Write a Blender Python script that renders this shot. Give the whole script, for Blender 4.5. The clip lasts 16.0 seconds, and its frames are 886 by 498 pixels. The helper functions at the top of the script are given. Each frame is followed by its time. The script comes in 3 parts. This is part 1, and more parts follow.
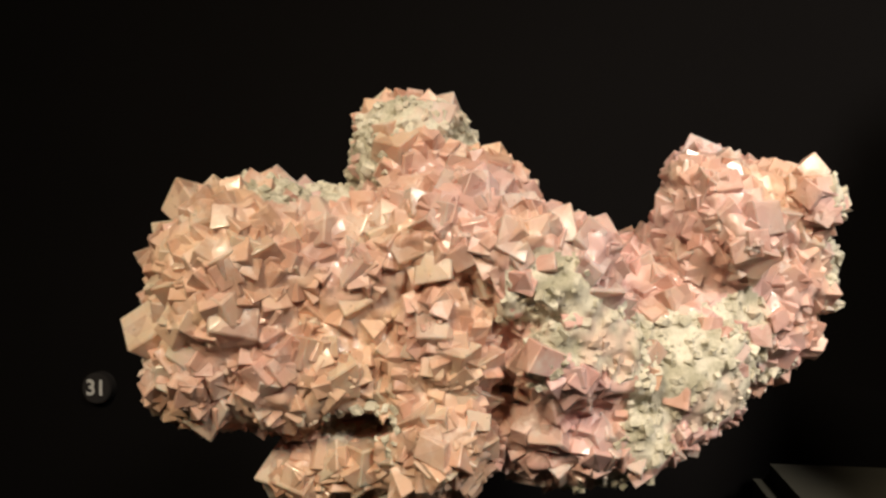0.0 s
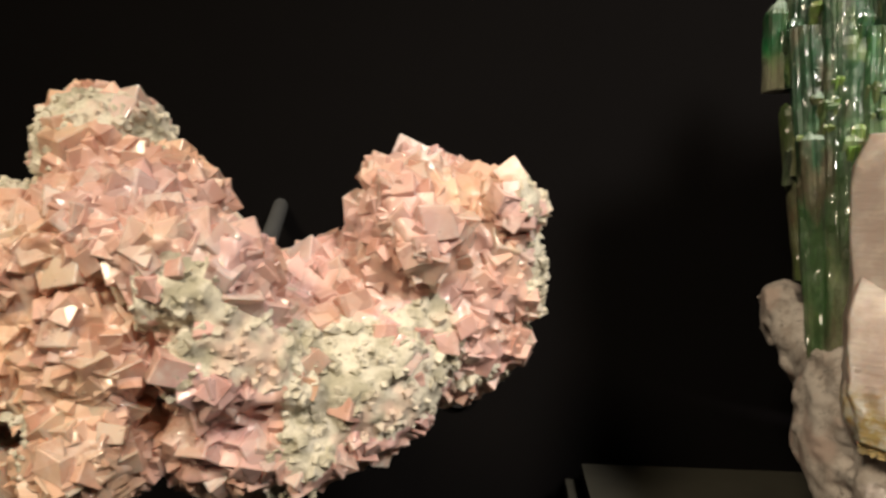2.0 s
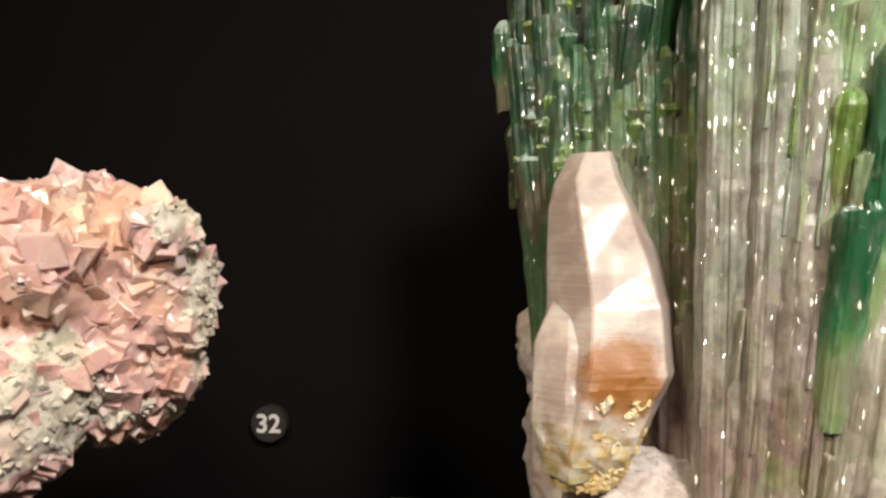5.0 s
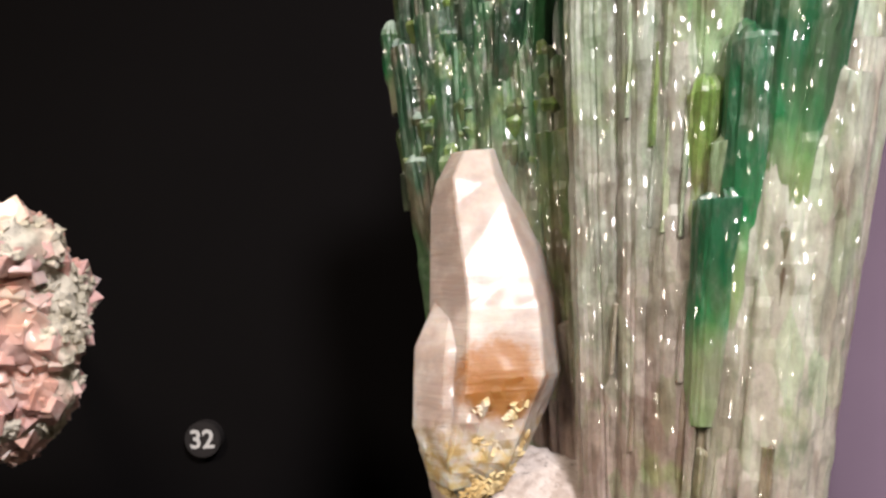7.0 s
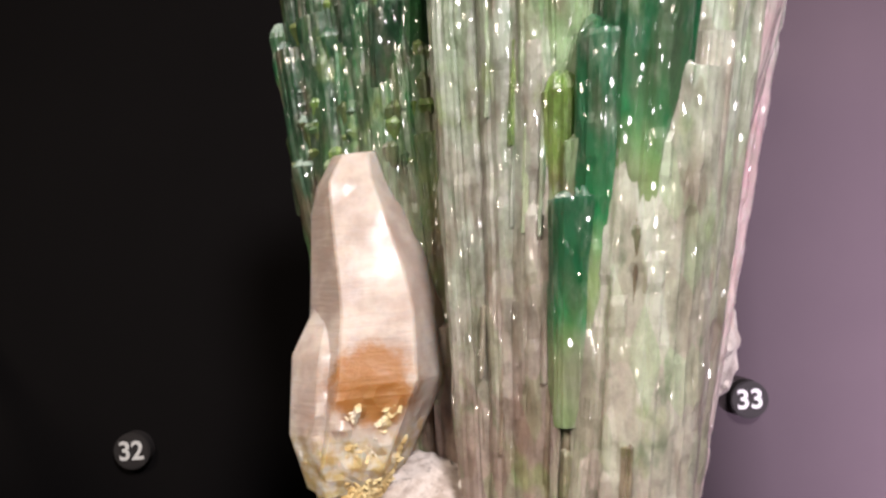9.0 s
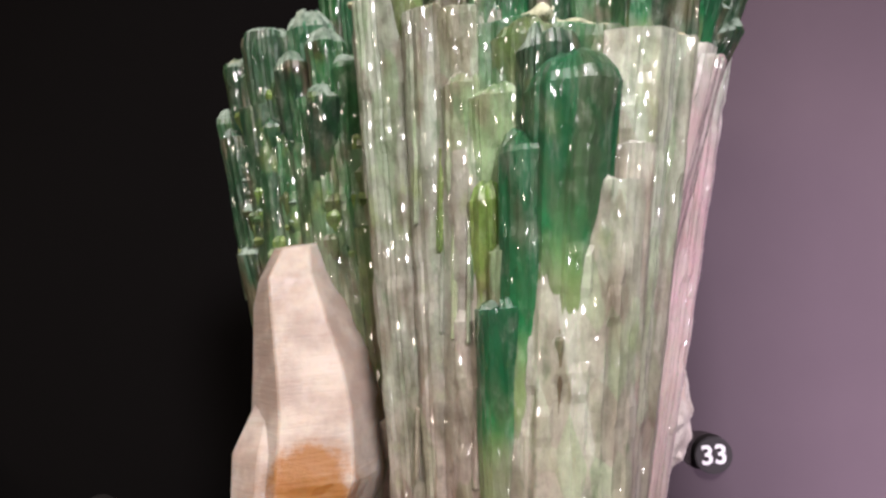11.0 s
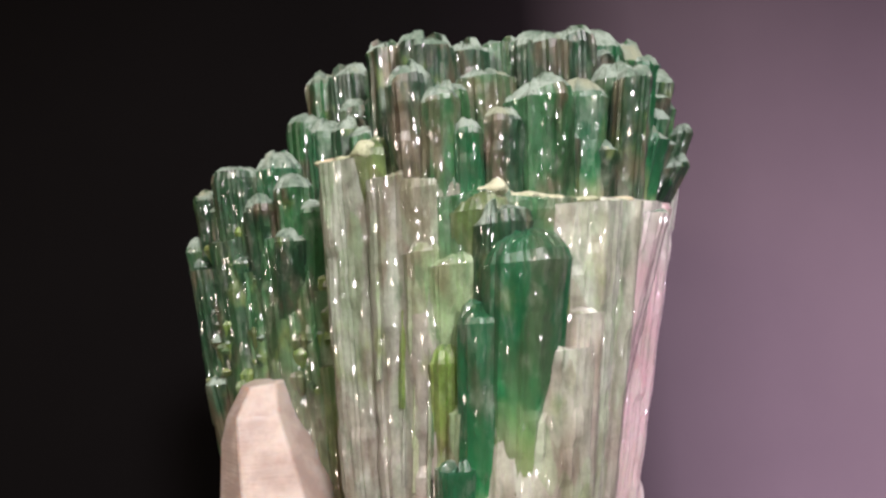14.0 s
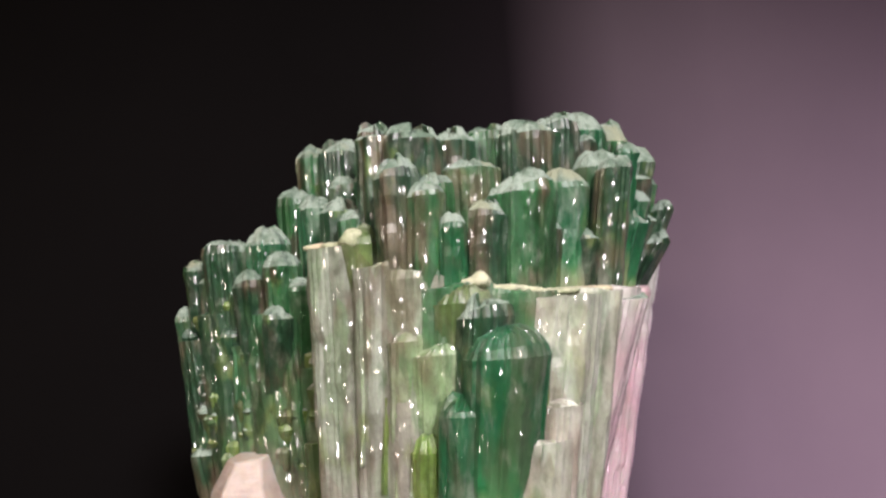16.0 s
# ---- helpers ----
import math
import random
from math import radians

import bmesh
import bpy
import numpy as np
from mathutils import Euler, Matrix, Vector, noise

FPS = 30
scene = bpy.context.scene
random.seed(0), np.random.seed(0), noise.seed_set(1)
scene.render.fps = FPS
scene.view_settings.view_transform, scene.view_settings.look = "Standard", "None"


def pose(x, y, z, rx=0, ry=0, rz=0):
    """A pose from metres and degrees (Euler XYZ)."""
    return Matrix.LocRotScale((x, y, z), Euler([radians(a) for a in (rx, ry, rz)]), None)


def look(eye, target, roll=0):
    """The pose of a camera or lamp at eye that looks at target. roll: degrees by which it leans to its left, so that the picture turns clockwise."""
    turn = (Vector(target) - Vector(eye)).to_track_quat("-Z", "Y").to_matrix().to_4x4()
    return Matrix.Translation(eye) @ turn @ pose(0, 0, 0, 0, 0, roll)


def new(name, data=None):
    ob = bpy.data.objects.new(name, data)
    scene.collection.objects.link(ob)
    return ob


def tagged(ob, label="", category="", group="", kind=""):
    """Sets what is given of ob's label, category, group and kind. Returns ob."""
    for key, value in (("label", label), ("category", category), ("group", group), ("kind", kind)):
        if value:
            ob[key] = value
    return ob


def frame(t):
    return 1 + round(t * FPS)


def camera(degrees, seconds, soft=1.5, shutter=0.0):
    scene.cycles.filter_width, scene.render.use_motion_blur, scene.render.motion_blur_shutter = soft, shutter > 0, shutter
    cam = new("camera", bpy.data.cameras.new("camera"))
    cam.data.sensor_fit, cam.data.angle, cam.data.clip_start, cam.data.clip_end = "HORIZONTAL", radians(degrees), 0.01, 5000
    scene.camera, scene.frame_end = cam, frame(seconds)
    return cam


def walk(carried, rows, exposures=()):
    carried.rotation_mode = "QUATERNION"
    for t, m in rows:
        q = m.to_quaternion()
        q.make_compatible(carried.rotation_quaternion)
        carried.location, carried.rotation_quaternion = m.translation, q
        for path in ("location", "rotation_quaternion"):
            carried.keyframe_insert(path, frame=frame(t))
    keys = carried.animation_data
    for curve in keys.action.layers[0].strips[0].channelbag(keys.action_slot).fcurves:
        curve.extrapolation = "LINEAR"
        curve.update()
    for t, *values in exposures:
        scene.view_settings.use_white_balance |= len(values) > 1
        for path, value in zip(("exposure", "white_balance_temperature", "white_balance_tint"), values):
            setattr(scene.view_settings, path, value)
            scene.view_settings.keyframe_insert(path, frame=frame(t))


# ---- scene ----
cam = camera(59.6, 16.0, soft=2.6, shutter=0.4)
PATH = [
    (0, (0.034, -0.065, 0.009), (-0.262, 1.912, -0.037), -0.2),
    (0.5, (0.047, -0.062, 0.014), (-0.246, 1.915, -0.047), -0.1),
    (1, (0.078, -0.056, 0.015), (-0.182, 1.926, -0.066), 0.2),
    (1.5, (0.108, -0.046, 0.013), (-0.095, 1.942, -0.074), 0.7),
    (2, (0.14, -0.04, 0.014), (-0.046, 1.95, -0.056), 0.6),
    (2.5, (0.168, -0.035, 0.016), (-0.008, 1.956, -0.051), 0.7),
    (3, (0.19, -0.029, 0.016), (0.048, 1.966, -0.03), 0.8),
    (3.5, (0.21, -0.025, 0.015), (0.098, 1.972, -0.011), 0.7),
    (4, (0.231, -0.021, 0.014), (0.118, 1.976, -0.002), 0.5),
    (6.5, (0.304, -0.012, 0.013), (0.192, 1.985, 0.034), -1.9),
    (7, (0.315, -0.008, 0.011), (0.21, 1.989, 0.03), -2.5),
    (7.5, (0.329, -0.006, 0.009), (0.221, 1.991, 0.021), -3.0),
    (8, (0.339, -0.003, 0.006), (0.242, 1.995, 0.013), -3.2),
    (8.5, (0.35, -0.001, 0.005), (0.267, 1.997, 0.018), -3.6),
    (9, (0.361, -0.002, 0.01), (0.285, 1.997, 0.027), -4.0),
    (9.5, (0.371, -0.002, 0.019), (0.289, 1.997, 0.036), -4.4),
    (12, (0.39, -0.01, 0.056), (0.369, 1.988, 0.136), -5.2),
    (12.5, (0.391, -0.014, 0.065), (0.393, 1.985, 0.15), -5.3),
    (13, (0.391, -0.017, 0.073), (0.409, 1.98, 0.176), -5.2),
    (13.5, (0.392, -0.02, 0.082), (0.417, 1.977, 0.192), -5.2),
    (14, (0.393, -0.022, 0.088), (0.427, 1.974, 0.214), -5.0),
    (14.5, (0.394, -0.025, 0.096), (0.436, 1.969, 0.24), -4.8),
    (15, (0.395, -0.028, 0.104), (0.441, 1.966, 0.253), -4.7),
    (15.5, (0.397, -0.03, 0.11), (0.451, 1.963, 0.273), -4.5),
    (16, (0.397, -0.032, 0.114), (0.462, 1.959, 0.291), -4.3),
]
walk(cam, [(t, look(eye, target, roll)) for t, eye, target, roll in PATH],
     exposures=[(0, -0.1, 6500, 10), (4.2, -0.05, 6400, 11), (6.3, 0.12, 5900, 17), (9.7, 0.0, 5900, 18), (12, -0.16, 5900, 21), (16, -0.10, 5950, 23)])

# ---- world and lamps ----
world = bpy.data.worlds.new("dim_hall")
scene.world = world
world.use_nodes = True
world.node_tree.nodes["Background"].inputs["Color"].default_value = (0.9, 0.85, 0.8, 1)
world.node_tree.nodes["Background"].inputs["Strength"].default_value = 0.02


def spot(name, eye, target, watts, colour, degrees, blend, radius):
    data = bpy.data.lights.new(name, "SPOT")
    data.energy, data.color = watts, colour
    data.spot_size, data.spot_blend, data.shadow_soft_size = radians(degrees), blend, radius
    ob = new(name, data)
    ob.matrix_world = look(eye, target)
    return ob


spot("key_spot", (-0.20, -0.62, 0.62), (0.03, 0.25, -0.02), 43, (1.0, 0.85, 0.61), 95, 1.0, 0.12)
spot("second_spot", (0.68, -0.57, 0.70), (0.43, 0.30, 0.04), 90, (1.0, 0.92, 0.80), 60, 1.0, 0.12)
spot("side_spot", (1.10, -0.10, -0.30), (0.90, 0.58, -0.12), 92, (1.0, 0.84, 0.90), 72, 0.85, 0.02)


# ---- materials ----
def material(name):
    m = bpy.data.materials.new(name)
    m.use_nodes = True
    nt = m.node_tree
    return m, nt, nt.nodes["Principled BSDF"]


def node(nt, kind, **inputs):
    n = nt.nodes.new(kind)
    for key, value in inputs.items():
        n.inputs[key.replace("_", " ")].default_value = value
    return n


def ramp(nt, source, stops):
    n = nt.nodes.new("ShaderNodeValToRGB")
    el = n.color_ramp.elements
    while len(el) < len(stops):
        el.new(0.5)
    for e, (p, c) in zip(el, stops):
        e.position, e.color = p, (*c, 1)
    nt.links.new(source, n.inputs["Fac"])
    return n.outputs["Color"]


def mix(nt, fac, a, b, blend="MIX"):
    n = nt.nodes.new("ShaderNodeMix")
    n.data_type, n.blend_type = "RGBA", blend
    for value, slot in ((fac, 0), (a, 6), (b, 7)):
        if isinstance(value, bpy.types.NodeSocket):
            nt.links.new(value, n.inputs[slot])
        else:
            n.inputs[slot].default_value = value if slot == 0 else (*value, 1)
    return n.outputs[2]


def place(nt, scale=(1, 1, 1)):
    g = nt.nodes.new("ShaderNodeNewGeometry")
    m = nt.nodes.new("ShaderNodeMapping")
    m.inputs["Scale"].default_value = scale
    nt.links.new(g.outputs["Position"], m.inputs["Vector"])
    return m.outputs["Vector"]


def noise_tex(nt, vec, scale, detail=4.0, rough=0.6):
    n = node(nt, "ShaderNodeTexNoise", Scale=scale, Detail=detail, Roughness=rough)
    nt.links.new(vec, n.inputs["Vector"])
    return n.outputs["Fac"]


def facets(nt, vec, scale, tilt):
    """Normals tilted at random cell by cell, as cleavage steps and cracks under a surface tilt them."""
    cell = node(nt, "ShaderNodeTexVoronoi", Scale=scale)
    nt.links.new(vec, cell.inputs["Vector"])
    off = nt.nodes.new("ShaderNodeVectorMath")
    off.operation = "SUBTRACT"
    off.inputs[1].default_value = (0.5, 0.5, 0.5)
    nt.links.new(cell.outputs["Color"], off.inputs[0])
    size = nt.nodes.new("ShaderNodeVectorMath")
    size.operation = "SCALE"
    size.inputs["Scale"].default_value = tilt
    nt.links.new(off.outputs["Vector"], size.inputs[0])
    total = nt.nodes.new("ShaderNodeVectorMath")
    nt.links.new(size.outputs["Vector"], total.inputs[0])
    nt.links.new(nt.nodes.new("ShaderNodeNewGeometry").outputs["Normal"], total.inputs[1])
    unit = nt.nodes.new("ShaderNodeVectorMath")
    unit.operation = "NORMALIZE"
    nt.links.new(total.outputs["Vector"], unit.inputs[0])
    grey = nt.nodes.new("ShaderNodeSeparateColor")
    nt.links.new(cell.outputs["Color"], grey.inputs["Color"])
    return unit.outputs["Vector"], grey.outputs["Red"]


def bump(nt, bsdf, height, strength, distance, normal=None, under=None):
    b = node(nt, "ShaderNodeBump", Strength=strength, Distance=distance)
    if under:
        nt.links.new(under, b.inputs["Normal"])
    if normal:
        nt.links.new(normal, bsdf.inputs["Coat Normal"])
    nt.links.new(height, b.inputs["Height"])
    nt.links.new(b.outputs["Normal"], bsdf.inputs["Normal"])


def spread(nt, value, low, high):
    n = nt.nodes.new("ShaderNodeMapRange")
    n.interpolation_type = "SMOOTHSTEP"
    n.inputs["From Min"].default_value, n.inputs["From Max"].default_value = low, high
    nt.links.new(value, n.inputs["Value"])
    return n.outputs["Result"]


def random_of(nt, island=False):
    if island:
        return nt.nodes.new("ShaderNodeNewGeometry").outputs["Random Per Island"]
    return nt.nodes.new("ShaderNodeObjectInfo").outputs["Random"]


def calcite(name, fine):
    """Peach to rose calcite that lets light soak in."""
    m, nt, b = material(name)
    r = random_of(nt, fine)
    v = place(nt)
    sep = nt.nodes.new("ShaderNodeSeparateXYZ")
    nt.links.new(v, sep.inputs["Vector"])
    drift = nt.nodes.new("ShaderNodeMath")
    drift.operation = "MULTIPLY_ADD"
    drift.inputs[1].default_value = -0.55
    nt.links.new(sep.outputs["X"], drift.inputs[0])
    nt.links.new(noise_tex(nt, v, 18.0, 3), drift.inputs[2])
    big = drift.outputs["Value"]
    # Darker, more saturated fine grains: crevice shade and bounce light put into colour.
    if fine:
        hue = ramp(nt, big, [(0.36, (0.76, 0.49, 0.47)), (0.50, (0.77, 0.49, 0.40)), (0.62, (0.77, 0.50, 0.35))])
    else:
        hue = ramp(nt, big, [(0.36, (0.84, 0.60, 0.58)), (0.50, (0.86, 0.62, 0.52)), (0.62, (0.86, 0.62, 0.46))])
    tone = ramp(nt, r, [(0.0, (0.94, 0.88, 0.86)), (0.5, (0.97, 0.96, 0.95)), (1.0, (1.03, 1.08, 1.10))])
    col = mix(nt, 1.0, hue, tone, "MULTIPLY")
    # Cell tones put the brightness of inner reflections into the base colour.
    _, inner_reflection = facets(nt, v, 120.0, 0.1)
    col = mix(nt, 1.0, col, ramp(nt, inner_reflection, [(0.0, (0.72, 0.62, 0.58)), (0.4, (0.94, 0.91, 0.89)), (1.0, (1.06, 1.08, 1.08))]), "MULTIPLY")
    cloud = spread(nt, noise_tex(nt, v, 70.0, 5, 0.7), 0.50, 0.72)
    col = mix(nt, cloud, col, mix(nt, 0.6, col, (0.90, 0.77, 0.70)))
    nt.links.new(col, b.inputs["Base Color"])
    nt.links.new(ramp(nt, noise_tex(nt, v, 220.0, 4), [(0.3, (0.25,) * 3), (0.7, (0.50,) * 3)]), b.inputs["Roughness"])
    b.inputs["IOR"].default_value = 1.5
    b.inputs["Coat Weight"].default_value, b.inputs["Coat Roughness"].default_value = 0.4, 0.12
    b.inputs["Subsurface Weight"].default_value = 0.25 if fine else 0.6
    b.inputs["Subsurface Radius"].default_value = (1.0, 0.75, 0.65)
    b.inputs["Subsurface Scale"].default_value = 0.002 if fine else 0.005
    b.inputs["Transmission Weight"].default_value = 0.10 if fine else 0.25
    tilted, _ = facets(nt, v, 200.0, 0.35)
    under, _ = facets(nt, v, 110.0, 0.14)
    bump(nt, b, noise_tex(nt, v, 240.0, 5, 0.7), 0.22, 0.0007, tilted, under)
    return m


def matrix_rock(name, pale, dark, pink):
    m, nt, b = material(name)
    v = place(nt)
    a = noise_tex(nt, v, 70.0, 6, 0.7)
    f = noise_tex(nt, v, 260.0, 6, 0.75)
    col = mix(nt, spread(nt, a, 0.42, 0.62), pale, dark)
    col = mix(nt, spread(nt, f, 0.54, 0.70), col, tuple(0.42 * c for c in dark))
    col = mix(nt, spread(nt, noise_tex(nt, v, 30.0, 3), 0.54, 0.66), col, pink)
    nt.links.new(col, b.inputs["Base Color"])
    b.inputs["Roughness"].default_value = 0.85
    bump(nt, b, noise_tex(nt, v, 300.0, 8, 0.75), 0.7, 0.0016)
    return m


def tourmaline(name, bottom, middle, top, low, high, local=False, mottle=1.0):
    """Clear at the foot, pale half way, saturated towards the tip, with long streaks. local: by each crystal's own height."""
    m, nt, b = material(name)
    v = place(nt)
    streak = noise_tex(nt, place(nt, (1, 1, 0.09)), 170.0, 5, 0.7)
    patch = noise_tex(nt, place(nt, (1, 1, 0.45)), 42.0, 3, 0.6)
    sep = nt.nodes.new("ShaderNodeSeparateXYZ")
    nt.links.new(v, sep.inputs["Vector"])

    def add(x, y, factor):
        n = nt.nodes.new("ShaderNodeMath")
        n.operation = "MULTIPLY_ADD"
        n.inputs[1].default_value = factor
        nt.links.new(x, n.inputs[0])
        nt.links.new(y, n.inputs[2])
        return n.outputs["Value"]

    if local:
        own = nt.nodes.new("ShaderNodeTexCoord")
        sep2 = nt.nodes.new("ShaderNodeSeparateXYZ")
        nt.links.new(own.outputs["Generated"], sep2.inputs["Vector"])
        level = add(patch, sep2.outputs["Z"], 0.5)
    else:
        level = add(patch, sep.outputs["Z"], 0.16)
        level = add(random_of(nt), level, 0.09)
    grow = spread(nt, level, low, high)
    col = ramp(nt, grow, [(0.0, bottom), (0.42, middle), (1.0, top)])
    shade = spread(nt, noise_tex(nt, place(nt, (1, 1, 0.28)), 48.0, 4, 0.65), 0.48, 0.70)
    col = mix(nt, shade, col, mix(nt, mottle, col, (0.46, 0.47, 0.37), "MULTIPLY"))
    veil = spread(nt, noise_tex(nt, place(nt, (1, 1, 0.4)), 105.0, 5, 0.7), 0.50, 0.72)
    col = mix(nt, veil, col, mix(nt, 0.25, col, (0.80, 0.82, 0.74)))
    tint = spread(nt, noise_tex(nt, place(nt, (1, 1, 0.3)), 24.0, 2), 0.46, 0.62)
    foot = nt.nodes.new("ShaderNodeMath")
    foot.operation, foot.use_clamp = "SUBTRACT", True
    nt.links.new(tint, foot.inputs[0])
    nt.links.new(grow, foot.inputs[1])
    col = mix(nt, foot.outputs["Value"], col, mix(nt, 0.55, col, (0.52, 0.43, 0.41)))
    under, cell = facets(nt, place(nt, (1, 1, 0.16)), 260.0, 0.16)
    tilted, _ = facets(nt, place(nt, (1, 1, 0.28)), 1300.0, 0.9)
    col = mix(nt, 0.12, col, mix(nt, 1.0, col, cell, "OVERLAY"))
    col = mix(nt, spread(nt, streak, 0.60, 1.0), col, (0.80, 0.82, 0.76))
    lime = spread(nt, noise_tex(nt, place(nt, (1, 1, 0.6)), 60.0, 4), 0.56, 0.72)
    col = mix(nt, lime, col, mix(nt, 0.55 * mottle, col, (0.30, 0.40, 0.12)))
    body = place(nt, (1, 1, 0.35))
    brown = spread(nt, noise_tex(nt, body, 55.0, 3), 0.50, 0.64)
    col = mix(nt, brown, col, mix(nt, 0.6 * mottle, col, (0.23, 0.15, 0.11)))
    _, block = facets(nt, place(nt, (1, 1, 0.35)), 110.0, 0.1)
    tone = ramp(nt, block, [(0.0, (0.66, 0.58, 0.50)), (0.3, (0.95, 0.93, 0.90)), (0.6, (1.0, 1.02, 0.98)), (0.8, (0.70, 0.88, 0.62)), (1.0, (1.15, 1.15, 1.1))])
    col = mix(nt, 0.8 * mottle, col, mix(nt, 1.0, col, tone, "MULTIPLY"))
    fleck = noise_tex(nt, place(nt, (1, 1, 0.70)), 150.0, 8, 0.80)
    dapple = ramp(nt, fleck, [(0.34, (0.50, 0.48, 0.45)), (0.50, (0.92, 0.92, 0.90)), (0.64, (1.18, 1.20, 1.16))])
    col = mix(nt, 0.9 * mottle, col, mix(nt, 1.0, col, dapple, "MULTIPLY"))
    leaf = spread(nt, noise_tex(nt, place(nt, (1.3, 1.3, 0.5)), 70.0, 4), 0.58, 0.70)
    col = mix(nt, leaf, col, mix(nt, 0.6 * mottle, col, (0.07, 0.16, 0.06)))
    nt.links.new(col, b.inputs["Base Color"])
    nt.links.new(ramp(nt, streak, [(0.35, (0.30,) * 3), (0.65, (0.55,) * 3)]), b.inputs["Roughness"])
    b.inputs["IOR"].default_value = 1.6
    b.inputs["Coat Weight"].default_value, b.inputs["Coat Roughness"].default_value = 0.6, 0.12
    b.inputs["Coat IOR"].default_value = 1.6
    b.inputs["Subsurface Weight"].default_value = 0.5
    b.inputs["Subsurface Radius"].default_value = (0.8, 1.0, 0.8)
    b.inputs["Subsurface Scale"].default_value = 0.008
    b.inputs["Transmission Weight"].default_value = 0.28
    grain = noise_tex(nt, place(nt, (1, 1, 0.06)), 420.0, 4, 0.7)
    chip_ = noise_tex(nt, place(nt, (1, 1, 0.35)), 240.0, 4, 0.65)
    bump(nt, b, add(chip_, grain, 0.8), 0.45, 0.0012, tilted, under)
    return m


def plain(name, colour, rough, metal=0.0, vary=0.35, scale=40.0, gloss=0.5):
    m, nt, b = material(name)
    b.inputs["Specular IOR Level"].default_value = gloss
    v = place(nt)
    dark = tuple(c * (1 - vary) for c in colour)
    nt.links.new(mix(nt, noise_tex(nt, v, scale, 6), dark, colour), b.inputs["Base Color"])
    b.inputs["Roughness"].default_value, b.inputs["Metallic"].default_value = rough, metal
    bump(nt, b, noise_tex(nt, v, scale * 20, 3), 0.15, 0.0004)
    return m


PINK = calcite("pink_calcite", False)
PINK_FINE = calcite("pink_calcite_fine", True)
MATRIX = matrix_rock("chalky_matrix", (0.76, 0.70, 0.58), (0.46, 0.42, 0.31), (0.74, 0.56, 0.46))
PALE_MATRIX = matrix_rock("pale_matrix", (0.60, 0.53, 0.49), (0.40, 0.33, 0.29), (0.56, 0.43, 0.38))
GREEN = tourmaline("green_tourmaline", (0.36, 0.27, 0.21), (0.32, 0.40, 0.24), (0.04, 0.17, 0.065), 0.06, 0.27)
DARK_GREEN = tourmaline("dark_green_tourmaline", (0.34, 0.29, 0.21), (0.11, 0.20, 0.085), (0.022, 0.085, 0.040), 0.04, 0.23)
VIVID = tourmaline("vivid_green_tourmaline", (0.30, 0.42, 0.18), (0.03, 0.26, 0.09), (0.014, 0.13, 0.05), 0.40, 0.95, True, 0.45)
CLEAR = tourmaline("clear_tourmaline", (0.46, 0.36, 0.32), (0.47, 0.48, 0.43), (0.36, 0.42, 0.34), 0.06, 0.30)
ROSE = tourmaline("rose_tourmaline", (0.86, 0.66, 0.64), (0.86, 0.58, 0.64), (0.74, 0.73, 0.68), 0.14, 0.30, False, 0.2)
PALE = tourmaline("pale_green_tourmaline", (0.42, 0.34, 0.26), (0.46, 0.54, 0.34), (0.40, 0.52, 0.34), 0.02, 0.22)
# Whiter than CLEAR: the glints of the right-hand columns are painted in.
GLINT_PALE = tourmaline("glint_pale_tourmaline", (0.54, 0.45, 0.40), (0.66, 0.69, 0.58), (0.64, 0.70, 0.58), 0.06, 0.30, False, 0.75)
LIME = tourmaline("lime_tourmaline", (0.34, 0.38, 0.15), (0.24, 0.36, 0.09), (0.26, 0.40, 0.10), 0.06, 0.30)
OLIVE = tourmaline("olive_tourmaline", (0.16, 0.14, 0.07), (0.13, 0.17, 0.06), (0.15, 0.21, 0.08), 0.06, 0.27)
CRUST = matrix_rock("ledge_crust", (0.56, 0.57, 0.40), (0.36, 0.40, 0.24), (0.58, 0.50, 0.34))
OCHRE = matrix_rock("ochre_crust", (0.74, 0.60, 0.32), (0.58, 0.40, 0.16), (0.80, 0.73, 0.62))
FROST = matrix_rock("frosted_tip", (0.28, 0.35, 0.29), (0.11, 0.17, 0.12), (0.26, 0.29, 0.20))
# backdrop from black to mauve, with the falloff of light painted into the colour
BLACK, nt, b = material("falloff_backdrop")
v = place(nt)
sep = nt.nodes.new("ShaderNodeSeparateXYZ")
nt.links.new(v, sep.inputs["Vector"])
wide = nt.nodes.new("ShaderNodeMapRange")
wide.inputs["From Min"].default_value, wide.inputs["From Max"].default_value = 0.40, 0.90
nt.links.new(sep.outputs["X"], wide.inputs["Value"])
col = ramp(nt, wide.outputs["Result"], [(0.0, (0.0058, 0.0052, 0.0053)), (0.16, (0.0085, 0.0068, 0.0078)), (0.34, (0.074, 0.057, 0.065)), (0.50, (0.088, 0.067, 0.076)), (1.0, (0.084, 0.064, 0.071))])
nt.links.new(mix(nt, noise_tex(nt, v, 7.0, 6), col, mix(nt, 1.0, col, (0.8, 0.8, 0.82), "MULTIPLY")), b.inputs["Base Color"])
b.inputs["Roughness"].default_value, b.inputs["Specular IOR Level"].default_value = 0.95, 0.02
bump(nt, b, noise_tex(nt, v, 900.0, 3), 0.15, 0.0004)
SHELF = plain("olive_grey_plinth", (0.075, 0.07, 0.055), 0.9, 0.0, 0.35, 40.0, 0.1)
DISC = plain("dark_disc", (0.026, 0.023, 0.023), 0.7, 0.0, 0.3, 40.0, 0.15)
WHITE = plain("white_print", (0.55, 0.54, 0.53), 0.7, 0.0, 0.15, 40.0, 0.2)
